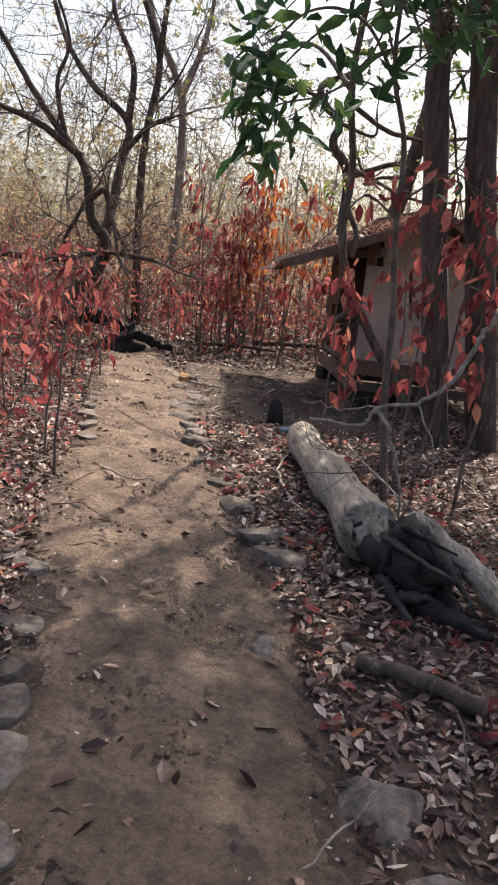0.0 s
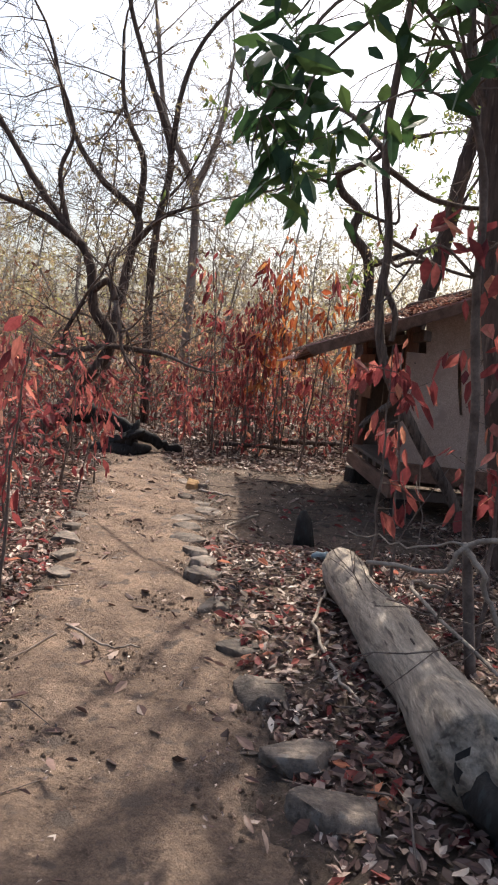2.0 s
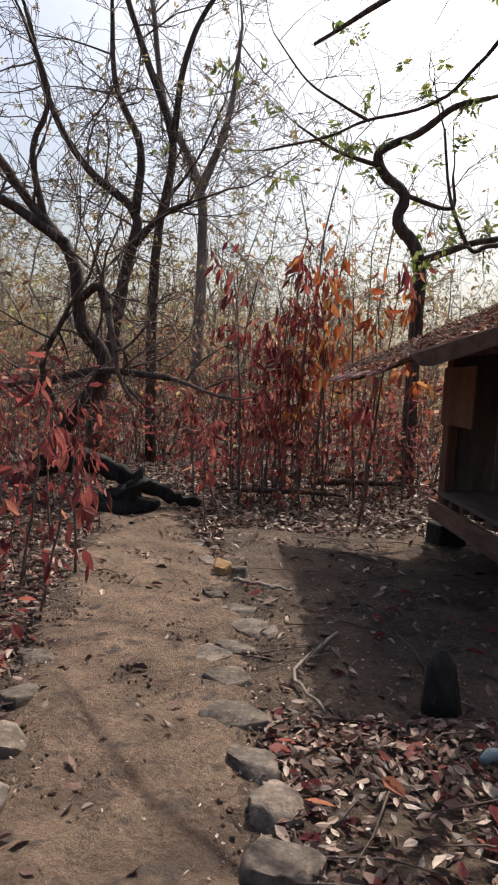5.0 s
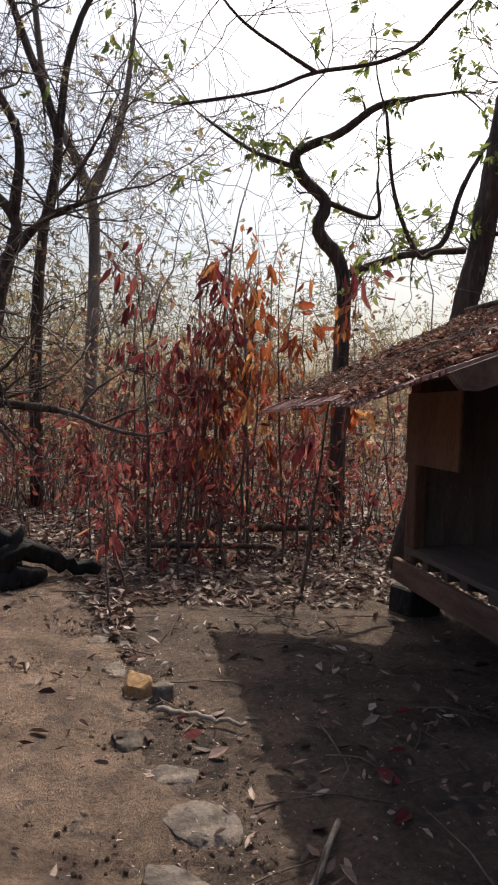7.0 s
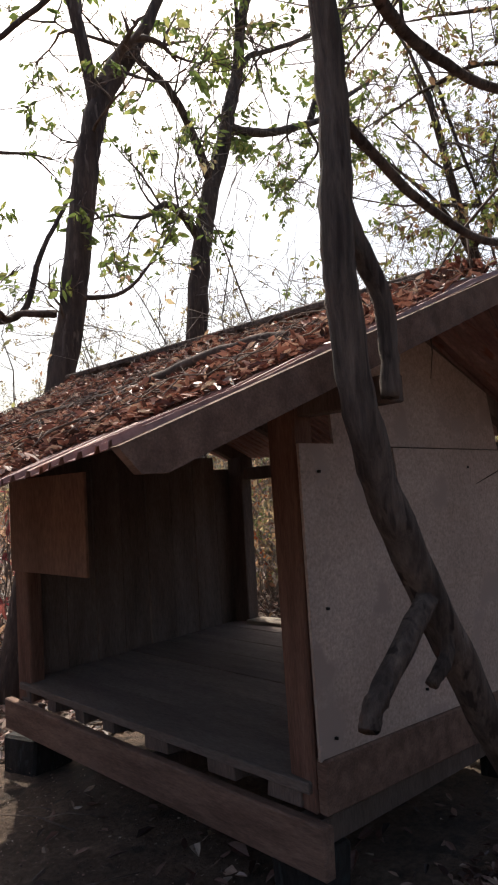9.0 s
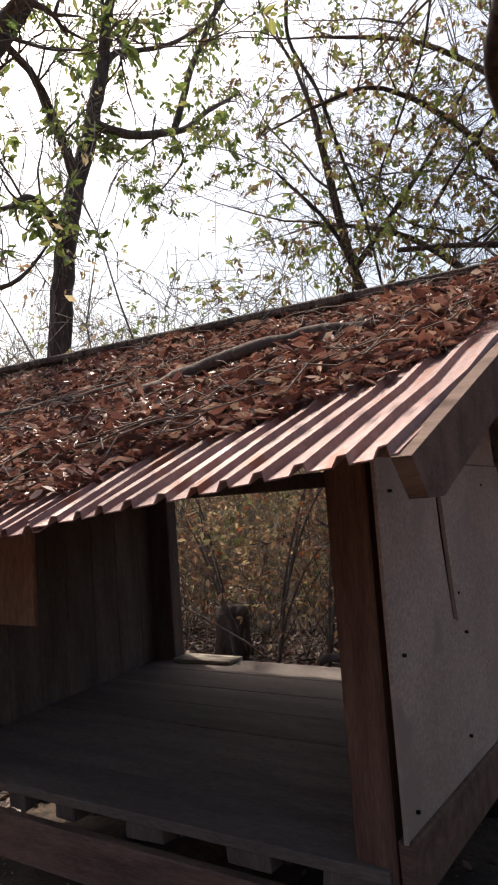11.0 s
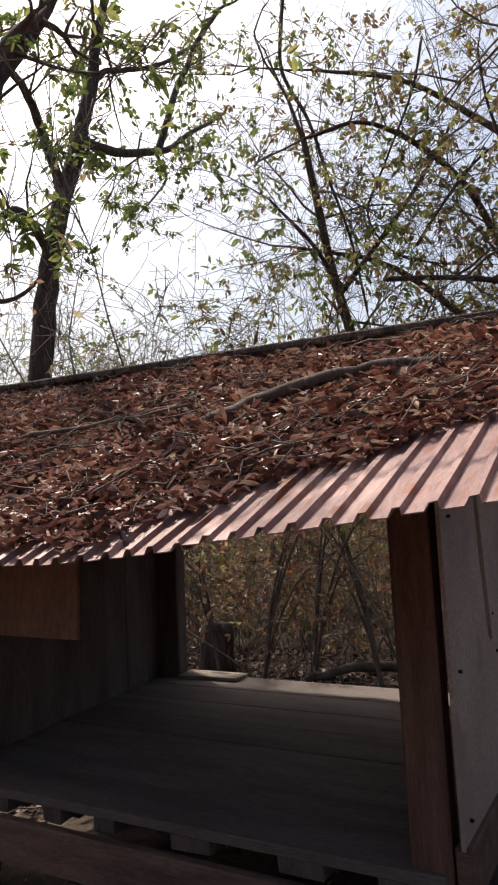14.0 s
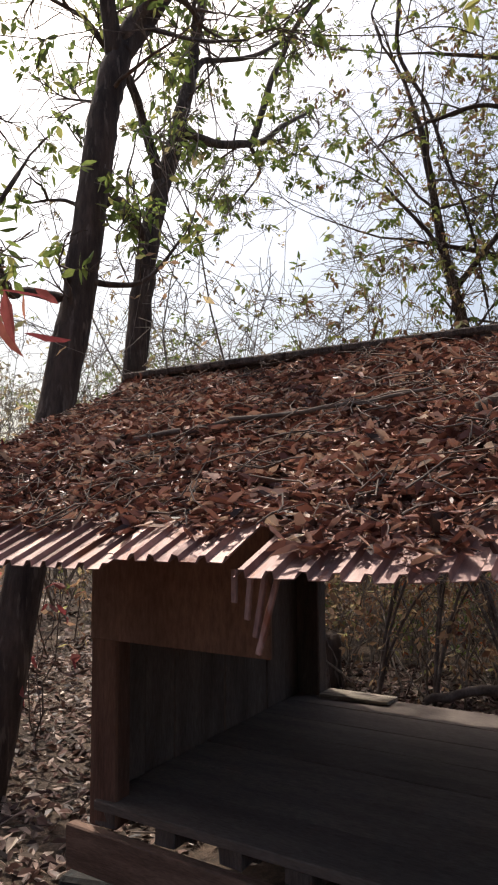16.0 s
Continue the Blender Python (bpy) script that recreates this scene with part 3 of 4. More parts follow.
# ---------------------------------------------------------------- stones
def stone(x, y, sx, sy, h, material=STONE, label="flat grey stone edging the footpath", turn=None):
    bm = bmesh.new()
    bmesh.ops.create_icosphere(bm, subdivisions=4, radius=1)
    off = Vector(rng.uniform(-50, 50, 3))
    cuts = [(Vector(rng.normal(0, 1, 3) * (1, 1, 0.55)).normalized(), rng.uniform(0.5, 0.8)) for _ in range(13)] + [(Vector((rng.normal(0, 0.12), rng.normal(0, 0.12), 1)).normalized(), 0.5)]
    for v in bm.verts:
        c = v.co * (1 + 0.15 * noise.noise(v.co * 1.1 + off))
        for normal, d in cuts:
            over = c.dot(normal) - d
            if over > 0:
                c -= normal * over * 0.985
        c *= 1 + 0.05 * noise.noise(v.co * 5 + off) + 0.03 * noise.noise(v.co * 11 + off)
        v.co = Vector((c.x * sx * 0.68, c.y * sy * 0.68, c.z * h * 1.05))
    bm.transform(Matrix.Rotation(rng.uniform(0, 3.1) if turn is None else turn, 4, "Z"))
    me = bpy.data.meshes.new("stone")
    bm.to_mesh(me)
    bm.free()
    me.materials.append(material)
    me.shade_smooth()
    ob = new("stone", me)
    ob.location = (x, y, float(rise(x, y)) - 0.10 * h)
    return tagged(ob, label, "stone", "stones along the path")


STONES = ((0.36, 4.42, .26, .22, .13), (0.57, 3.66, .30, .22, .13), (0.50, 3.98, .22, .30, .12), (0.70, 1.84, .24, .26, .12), (0.80, 1.52, .28, .18, .10),
          (0.42, 2.75, .16, .13, .06), (0.28, 4.9, .24, .2, .08), (0.16, 5.5, .26, .17, .08), (0.06, 6.02, .22, .20, .12), (0.03, 6.32, .2, .24, .12), (-0.02, 6.58, .20, .26, .10), (-0.08, 6.95, .22, .26, .10),
          (-0.12, 7.3, .22, .18, .09), (-0.22, 7.6, .24, .22, .08), (-0.1, 7.75, .22, .15, .07), (0.02, 8.05, .28, .24, .06), (-0.06, 8.42, .22, .18, .06), (-0.22, 8.75, .17, .15, .07),
          (-0.40, 1.93, .22, .20, .10), (-0.47, 2.2, .2, .16, .09), (-0.36, 1.64, .18, .16, .09), (-0.52, 2.42, .12, .14, .07), (-0.58, 2.75, .13, .16, .06), (-0.5, 1.75, .15, .12, .08), (-0.66, 3.3, .2, .15, .06), (-0.9, 6.25, .20, .24, .11), (-0.98, 6.65, .22, .2, .11),
          (-0.86, 5.9, .16, .2, .08), (-1.02, 7.05, .16, .2, .09), (-1.08, 7.5, .2, .15, .07), (-0.32, 9.6, .16, .16, .07), (-0.42, 10.1, .2, .14, .08))
for x, y, sx, sy, h in STONES:
    stone(x, y, sx, sy, h)
stone(-0.20, 9.3, .15, .14, .2, YELLOW_STONE, "angular yellow-brown stone beside the path", 0.4)
stone(-0.06, 9.22, .12, .14, .16, STONE, "small grey stone beside the path")

# ---------------------------------------------------------------- fallen log, char, branches on the ground
log = empty("fallen_log", (1.0, 5.0, 0.0), "thick bleached grey fallen log with a splintered broken end", "log")
w = Wood()
axis = curve([(0.97, 6.12, 0.13), (0.965, 5.6, 0.145), (1.0, 5.0, 0.15), (1.03, 4.4, 0.16), (1.04, 3.70, 0.18)], 7, 0.004)
w.tube(axis, 0.125 + 0.03 * np.linspace(0, 1, len(axis)) + 0.012 * np.sin(np.linspace(0, 14, len(axis))), 20, 0.05)
child("trunk", w.mesh(PALE_WOOD), log)
w = Wood()
w.tube(curve([(1.04, 3.71, 0.17), (1.06, 3.62, 0.16), (1.09, 3.52, 0.12)], 4, 0.003), np.linspace(0.152, 0.05, 9), 18, 0.4)
child("splintered_end", w.mesh(PALE_WOOD), log, "pale splintered broken end of the log")

charred = empty("charred_root", (1.25, 3.2, 0.0), "black charred root mass with splintered shards", "root")
for a, b, r in (((1.10, 3.72, 0.10), (1.24, 3.2, 0.08), 0.17), ((1.22, 3.6, 0.22), (1.34, 3.15, 0.2), 0.12), ((1.12, 3.55, 0.05), (1.28, 3.05, 0.22), 0.09), ((1.30, 3.55, 0.12), (1.33, 2.95, 0.05), 0.08), ((1.1, 3.3, 0.0), (1.16, 2.98, 0.16), 0.05), ((1.22, 3.7, 0.25), (1.45, 3.2, 0.2), 0.06), ((1.2, 3.15, 0.03), (1.42, 2.85, 0.06), 0.06), ((1.08, 3.62, 0.2), (1.2, 2.9, 0.3), 0.025), ((1.16, 3.5, 0.3), (1.3, 3.1, 0.33), 0.02), ((1.05, 3.4, 0.05), (1.1, 2.9, 0.05), 0.03), ((1.25, 3.45, 0.3), (1.36, 2.95, 0.14), 0.03), ((1.1, 3.5, 0.0), (1.05, 3.3, 0.28), 0.03), ((1.2, 3.3, 0.0), (1.18, 3.2, 0.32), 0.03)):
    w = Wood()
    w.tube(curve([a, b], 3, 0.004), np.linspace(r, r * 0.25, 10), 11, 0.34)
    child("shard", w.mesh(CHAR), charred)
w = Wood()
w.tube(curve([(1.28, 3.72, 0.28), (1.42, 3.35, 0.22), (1.52, 3.0, 0.15), (1.60, 2.6, 0.10)], 6, 0.008), np.linspace(0.045, 0.075, 19), 12, 0.1)
tagged(new("fallen_branch", w.mesh(PALE_WOOD)), "bleached broken branch leaning on the charred root", "branch")
w = Wood()
w.tube(curve([(0.78, 2.62, 0.04), (1.0, 2.5, 0.05), (1.2, 2.35, 0.04)], 5, 0.006), np.linspace(0.03, 0.04, 11), 8, 0.15)
tagged(new("fallen_branch", w.mesh(BARK)), "dark half-buried branch lying beside the path", "branch")

stump = empty("burnt_stump", (0.84, 7.12, 0.0), "small black burnt stump beside the log", "stump")
w = Wood()
w.tube([(0.84, 7.12, -0.05), (0.83, 7.12, 0.1), (0.82, 7.11, 0.22), (0.815, 7.1, 0.29)], [0.09, 0.075, 0.06, 0.02], 10, 0.2)
child("body", w.mesh(CHAR), stump)
bag = empty("crumpled_bottle", (0.90, 6.66, 0.0), "crumpled pale blue plastic bottle on the leaves", "bottle")
w = Wood()
w.tube([(0.84, 6.62, 0.05), (0.88, 6.64, 0.055), (0.93, 6.66, 0.05), (0.97, 6.68, 0.05)], [0.012, 0.028, 0.024, 0.026], 10, 0.2)
child("body", w.mesh(BLUE), bag)

burnt = empty("burnt_log", (-1.2, 11.6, 0.0), "large blackened burnt log lying across the path's end", "log")
w = Wood()
w.tube(curve([(-2.3, 11.8, 0.45), (-1.8, 11.75, 0.52), (-1.45, 11.7, 0.42), (-0.95, 11.75, 0.22), (-0.5, 11.9, 0.08)], 6, 0.012), np.linspace(0.14, 0.05, 25), 12, 0.3)
for a, b, r in (((-1.75, 11.65, 0.0), (-1.1, 11.6, 0.18), 0.13), ((-1.6, 11.5, 0.0), (-0.9, 11.65, 0.1), 0.12), ((-1.35, 11.55, -0.05), (-1.1, 11.6, 0.5), 0.07), ((-1.5, 11.6, 0.1), (-1.0, 11.5, 0.36), 0.08)):
    w.tube(curve([a, b], 4, 0.008), np.array([0.55, 0.8, 0.95, 1, 1, 1, 0.95, 0.9, 0.85, 0.75, 0.6, 0.45, 0.2]) * r, 11, 0.35)
child("trunk", w.mesh(CHAR), burnt)
for pts, r in (([(0.9, 6.0, 0.03), (0.72, 5.4, 0.04), (0.72, 4.75, 0.03), (0.80, 4.4, 0.02)], 0.012), ([(0.5, 8.0, 0.03), (0.2, 7.4, 0.04), (0.3, 7.0, 0.03)], 0.012), ([(-0.1, 9.0, 0.03), (0.3, 8.8, 0.04)], 0.015), ([(1.6, 5.9, 0.1), (1.2, 5.2, 0.3), (1.45, 4.2, 0.15)], 0.014),
               ([(0.0, 13.0, 0.1), (0.6, 12.7, 0.15), (1.3, 12.9, 0.1)], 0.04), ([(1.0, 14.2, 0.1), (2.2, 14.0, 0.15)], 0.06), ([(0.3, 12.6, 0.0), (0.7, 12.9, 0.45), (0.95, 13.1, 0.85)], 0.022), ([(1.6, 2.2, 0.05), (1.3, 1.9, 0.05)], 0.02), ([(-0.6, 5.0, 0.03), (-0.35, 4.75, 0.04), (-0.2, 4.78, 0.03)], 0.007), ([(0.42, 1.62, 0.02), (0.58, 1.72, 0.10), (0.68, 1.80, 0.16)], 0.004)):
    w = Wood()
    c = curve(pts, 5, 0.008)
    w.tube(c, np.linspace(r, r * 0.6, len(c)), 7, 0.12)
    tagged(new("fallen_branch", w.mesh(VINE if r < 0.016 else BARK)), "dry bare branch lying among fallen leaves", "branch", "branches on the ground")


# ---------------------------------------------------------------- trees
def tree(at, label, limbs, material=BARK, twig=0, twig_len=0.8, depth=2, leaf=None, leaf_size=0.09, per=1.0, droop=0.5, trunk_rough=0.06, category="tree", leaf_spread=0.06, twig_from=0.35, sides=9, kids=3, where=None):
    """A tree from its limbs, each a line and two radii, with twigs and leaves of its own."""
    t = empty("tree", at, label, category)
    tips, fine = [], Wood()
    LEAST[0] = 0.0045 if at[1] > 11 else 0.0018
    for i, (pts, r0, r1) in enumerate(limbs):
        c = curve(pts, 6, min(r0 * 0.035, 0.008))
        w = Wood()
        w.tube(c, np.linspace(r0, r1, len(c)) * (1 + 0.03 * np.sin(np.arange(len(c)) * 0.9)), sides if r0 > 0.05 else 6, trunk_rough)
        child("trunk" if i == 0 else "limb", w.mesh(material), t)
        if twig == 0 and depth == 0:
            continue
        for k in range(twig):
            s = int(rng.uniform(twig_from, 1.0) * (len(c) - 1))
            d = rng.normal(0, 1, 3) + np.array([0, 0, 0.35])
            twigs_from(fine, c[s], d, twig_len * rng.uniform(0.5, 1.2), max(min(r1 * 0.6, 0.02), 0.004), depth, tips, 0.15, 0.7, kids)
        twigs_from(fine, c[-1], c[-1] - c[-2], twig_len, max(r1 * 0.8, 0.005), depth, tips, 0.1, 0.7, kids)
    if fine.count:
        tagged(child("twigwork", fine.mesh(TWIG if material is not BARK_HAZE else BARK_HAZE), t), kind="stuff")
    if where:
        tips = [t_ for t_ in tips if where(t_[0])]
    if leaf:
        tagged(child("crown", foliage(tips, per, leaf_size, leaf, droop, leaf_spread, 0.42, 7), t), kind="stuff")
    return t, tips


def shading(p):
    """Keeps only unseen high leaf sprays whose shadows fall on the path's start and the charred root."""
    gx_, gy_ = p[0] - 0.31 * p[2], p[1] - 0.58 * p[2]
    return p[2] > 4.2 and ((gy_ < 2.3 and (gx_ < -0.25 or gx_ > 0.55 or math.sin(gx_ * 9) * math.sin(gy_ * 5 + 1) > 0.1)) or (gx_ > 0.95 and gy_ < 4.2))


tree((2.3, 7.78, 0), "leaning grey-brown tree trunk against the hut's roof", [
    ([(2.45, 7.74, -0.05), (2.2, 7.76, 0.40), (1.86, 7.78, 0.88), (1.652, 7.78, 1.208), (1.508, 7.78, 1.456), (1.43, 7.78, 1.66), (1.381, 7.78, 1.937), (1.37, 7.78, 2.136), (1.393, 7.78, 2.466), (1.37, 7.77, 2.758), (1.26, 7.7, 3.4), (1.3, 7.6, 4.2), (1.4, 7.5, 5.6), (1.35, 7.4, 7.4), (1.5, 7.3, 9.0)], 0.054, 0.028),
    ([(1.385, 7.79, 2.27), (1.433, 7.77, 2.14), (1.51, 7.76, 2.0), (1.522, 7.755, 1.86), (1.505, 7.75, 1.735)], 0.032, 0.024),
    ([(1.64, 7.77, 1.22), (1.55, 7.75, 1.18), (1.42, 7.75, 1.07), (1.345, 7.75, 1.0), (1.325, 7.75, 0.955)], 0.03, 0.026),
    ([(1.70, 7.77, 1.15), (1.665, 7.75, 1.06), (1.59, 7.75, 1.0)], 0.024, 0.018),
    ([(1.28, 7.74, 3.2), (1.68, 7.85, 3.02), (1.96, 7.9, 2.98), (2.16, 7.9, 2.97), (2.6, 7.95, 3.06), (3.4, 8.0, 3.3)], 0.026, 0.016), ([(1.37, 7.79, 2.62), (1.55, 7.88, 2.56), (1.73, 7.9, 2.5), (1.95, 7.9, 2.42), (2.36, 7.9, 2.37), (2.9, 7.9, 2.5)], 0.022, 0.012),
    ([(1.28, 7.7, 3.3), (0.9, 8.5, 3.9), (0.3, 9.6, 4.0)], 0.03, 0.014)], BARK_GREY, 0, 0.3, 0, sides=16, trunk_rough=0.11)
# both trunks' high limbs and crowns are out of view, added to cast shade
tree((2.3, 6.8, 0), "straight dark brown tree trunk beside the hut", [
    ([(2.42, 6.8, -0.05), (2.31, 6.8, 0.56), (2.05, 6.8, 2.06), (1.87, 6.8, 3.23), (1.8, 6.8, 4.2), (1.7, 6.9, 6.0)], 0.135, 0.09), ([(1.8, 6.8, 4.6), (2.0, 6.0, 5.4), (2.2, 5.2, 6.0)], 0.05, 0.02), ([(1.75, 6.8, 5.2), (2.4, 5.8, 6.0), (2.9, 5.0, 6.6)], 0.05, 0.02), ([(1.7, 6.9, 5.8), (1.6, 6.0, 6.6), (1.5, 5.0, 6.8)], 0.05, 0.02), ([(1.7, 6.9, 5.9), (1.2, 6.2, 6.4), (0.7, 5.6, 6.8)], 0.05, 0.02)], BARK, 14, 1.3, 2, GREEN, 0.19, 8.0, twig_from=0.6, where=shading)
tree((2.86, 6.8, 0), "thick dark tree trunk with fissured bark", [
    ([(2.90, 6.8, -0.05), (2.86, 6.8, 0.1), (2.56, 6.8, 1.6), (2.31, 6.8, 3.05), (2.2, 6.8, 4.1), (2.1, 6.7, 6.0)], 0.17, 0.11), ([(2.15, 6.75, 5.0), (3.1, 5.9, 5.8), (3.7, 5.2, 6.3)], 0.06, 0.02), ([(2.1, 6.7, 5.8), (1.8, 5.6, 7.0), (1.2, 4.4, 7.8)], 0.06, 0.02), ([(2.15, 6.75, 4.8), (2.9, 6.6, 5.4), (3.6, 6.4, 6.0)], 0.05, 0.02), ([(2.12, 6.7, 5.5), (3.2, 7.0, 6.4), (4.1, 7.2, 7.2)], 0.05, 0.02)], BARK, 15, 1.5, 2, GREEN, 0.2, 11.0, sides=12, twig_from=0.6, where=shading)
tree((2.7, 12.25, 0), "tall forked dark tree behind the hut with sparse green leaves", [
    ([(2.42, 12.25, -0.05), (2.69, 12.25, 1.2), (2.96, 12.25, 2.58), (3.09, 12.25, 3.12), (3.18, 12.25, 3.70), (3.31, 12.25, 4.6), (3.42, 12.25, 5.1), (3.52, 12.25, 5.42)], 0.135, 0.105),
    ([(3.46, 12.25, 5.28), (3.36, 12.25, 5.75), (3.2, 12.3, 6.6), (3.1, 12.4, 7.8)], 0.08, 0.04), ([(3.48, 12.25, 5.32), (3.82, 12.2, 5.88), (4.06, 12.1, 6.4), (4.5, 11.9, 7.6)], 0.095, 0.04),
    ([(2.95, 12.25, 3.2), (2.62, 12.2, 3.15), (2.39, 12.1, 3.09), (2.1, 12.0, 3.6), (1.95, 11.9, 4.3)], 0.035, 0.014), ([(3.0, 12.25, 3.35), (3.5, 12.0, 3.42), (3.9, 11.9, 3.9)], 0.028, 0.01),
    ([(3.7, 12.2, 5.7), (3.55, 11.5, 5.2), (3.3, 10.9, 4.8)], 0.02, 0.008)], BARK, 3, 0.8, 2, YOUNG, 0.10, 1.1)
tree((6.9, 15.1, 0), "dark gnarled tree behind the hut with bright green leaves", [
    ([(6.6, 15.1, -0.05), (6.68, 15.1, 2.0), (6.78, 15.1, 3.55), (7.02, 15.1, 5.35), (7.27, 15.1, 6.41), (7.54, 15.1, 7.15), (7.84, 15.1, 8.14), (8.06, 15.1, 8.84), (8.2, 15.1, 9.7), (8.44, 15.1, 10.6), (8.5, 15.0, 12.2)], 0.20, 0.06),
    ([(7.05, 15.1, 5.5), (6.9, 15.08, 5.72), (6.62, 15.05, 5.94), (6.3, 15.0, 5.98), (6.05, 15.0, 5.80)], 0.085, 0.05), ([(7.3, 15.1, 6.7), (7.14, 15.1, 7.05), (6.9, 15.1, 7.5), (6.5, 15.0, 7.85), (5.9, 15.0, 8.15)], 0.085, 0.05),
    ([(7.75, 15.1, 7.75), (8.0, 15.0, 7.69), (8.77, 15.0, 7.92), (9.76, 15.05, 8.42), (10.3, 15.1, 8.75), (10.84, 15.1, 9.26), (11.86, 15.1, 10.06)], 0.09, 0.04), ([(9.85, 15.1, 8.46), (10.28, 15.1, 9.46), (10.55, 15.1, 10.1), (10.95, 15.1, 10.77), (11.4, 15.1, 11.6), (12.4, 15.1, 13.0)], 0.07, 0.05),
    ([(9.76, 15.1, 8.42), (9.95, 15.0, 7.99), (9.6, 15.0, 7.5), (9.11, 15.0, 6.98)], 0.035, 0.012), ([(8.06, 15.1, 8.84), (8.4, 15.1, 9.25), (8.76, 15.1, 9.47), (9.96, 15.1, 10.26), (11.31, 15.1, 11.48)], 0.06, 0.035),
    ([(8.1, 15.1, 9.1), (8.0, 15.0, 10.2), (7.6, 14.9, 11.2)], 0.05, 0.02)], BARK, 6, 1.3, 3, YOUNG, 0.15, 0.75)
tree((2.65, 15.2, 0), "crooked zig-zag tree with pale green leaf sprays", [
    ([(2.66, 15.2, -0.05), (2.62, 15.2, 1.84), (2.6, 15.2, 3.5), (2.22, 15.2, 4.08), (2.3, 15.2, 4.48), (1.93, 15.2, 4.83), (1.88, 15.2, 5.13), (2.45, 15.1, 5.42), (2.92, 15.0, 5.78), (3.4, 14.9, 5.9)], 0.12, 0.04),
    ([(2.6, 15.2, 3.5), (3.35, 15.1, 3.8), (3.94, 15.0, 3.99), (4.16, 14.9, 4.73), (4.55, 14.8, 5.56)], 0.06, 0.025), ([(1.93, 15.2, 4.9), (1.2, 15.1, 5.06), (0.57, 15.0, 5.37)], 0.04, 0.015), ([(2.3, 15.2, 4.5), (3.0, 15.1, 4.31), (2.97, 15.0, 4.77)], 0.04, 0.02)],
    BARK, 4, 0.8, 2, YOUNG, 0.13, 1.0)
tree((-2.6, 12.8, 0), "dark twisted bare tree with a broken side branch", [
    ([(-2.95, 12.8, -0.1), (-2.33, 12.8, 0.67), (-1.78, 12.8, 1.55), (-2.08, 12.8, 2.05), (-2.2, 12.8, 2.8), (-2.56, 12.8, 3.26), (-3.01, 12.8, 3.8), (-3.54, 12.8, 4.56), (-4.2, 12.7, 5.6)], 0.115, 0.035),
    ([(-2.28, 12.8, 3.0), (-2.99, 12.7, 3.43), (-3.6, 12.6, 3.62), (-4.4, 12.4, 3.9)], 0.07, 0.03), ([(-2.56, 12.8, 3.26), (-2.73, 12.8, 4.07), (-2.56, 12.8, 4.73), (-2.89, 12.8, 5.6)], 0.05, 0.02),
    ([(-3.65, 12.6, 1.33), (-2.65, 12.7, 1.30), (-1.85, 12.7, 1.50), (-0.95, 12.6, 1.46)], 0.06, 0.04), ([(-2.15, 12.8, 2.3), (-1.85, 12.6, 2.5), (-1.7, 12.5, 2.2)], 0.05, 0.06), ([(-2.2, 12.8, 0.8), (-2.5, 12.7, 1.5), (-2.2, 12.6, 2.2)], 0.05, 0.03)],
    BARK, 5, 1.2, 3, None)
tree((-1.67, 17.2, 0), "tall slender bare tree beside the path's end", [
    ([(-1.67, 17.2, -0.06), (-1.76, 17.2, 2.53), (-1.71, 17.2, 4.18), (-1.52, 17.2, 5.7), (-2.09, 17.2, 7.24), (-2.58, 17.2, 8.6), (-2.8, 17, 10)], 0.11, 0.035), ([(-1.52, 17.2, 5.7), (-1.38, 17.2, 7.07), (-0.99, 17.2, 8.12), (-0.14, 17.1, 9.08), (0.8, 16.8, 9.8)], 0.07, 0.02),
    ([(-1.7, 17.2, 4.6), (-1.1, 17.0, 5.3), (-0.6, 16.9, 6.4)], 0.04, 0.015)], BARK, 11, 1.7, 3, HAZE, 0.08, 0.2)
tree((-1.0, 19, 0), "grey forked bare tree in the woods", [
    ([(-0.98, 19.0, -0.1), (-1.0, 19.0, 1.68), (-1.01, 19.0, 4.59), (-1.22, 19.0, 5.74), (-1.91, 19.0, 7.08), (-2.27, 19.0, 9.2)], 0.15, 0.05), ([(-1.1, 19, 5.4), (-0.6, 18.9, 6.8), (-0.4, 18.8, 8.6)], 0.10, 0.03)], BARK_HAZE, 12, 2.0, 3, HAZE, 0.09, 0.2)
tree((-2.35, 16, 0), "dark crooked bare tree with spreading limbs", [
    ([(-2.6, 16.0, -0.1), (-2.35, 16.0, 1.5), (-2.07, 16.0, 3.28), (-1.96, 16.0, 4.15), (-2.76, 16.0, 4.82), (-3.35, 15.9, 5.71), (-3.8, 15.8, 7.2)], 0.125, 0.035), ([(-1.96, 16.0, 4.15), (-1.92, 16.0, 5.21), (-2.37, 16.0, 6.22), (-2.48, 16.0, 7.6)], 0.08, 0.03),
    ([(-2.0, 16, 3.6), (-1.5, 15.8, 4.1), (-1.0, 15.6, 4.3)], 0.07, 0.03)], BARK, 10, 1.6, 3, HAZE, 0.08, 0.2)
tree((2.2, 10.6, 0), "thin leafless creeper branches arching over the hut", [
    ([(1.7, 6.9, 6.0), (1.9, 9.6, 4.6), (1.6, 10.0, 4.03), (1.27, 10.0, 3.76), (0.8, 10.0, 3.62), (0.48, 10.0, 3.47), (-0.03, 10.0, 3.33)], 0.018, 0.009), ([(0.8, 10.0, 3.62), (0.58, 10.0, 3.73), (0.29, 10.0, 3.9), (0.0, 10.1, 4.3)], 0.014, 0.006)], BARK, 7, 0.9, 2, YOUNG, 0.06, 0.4)

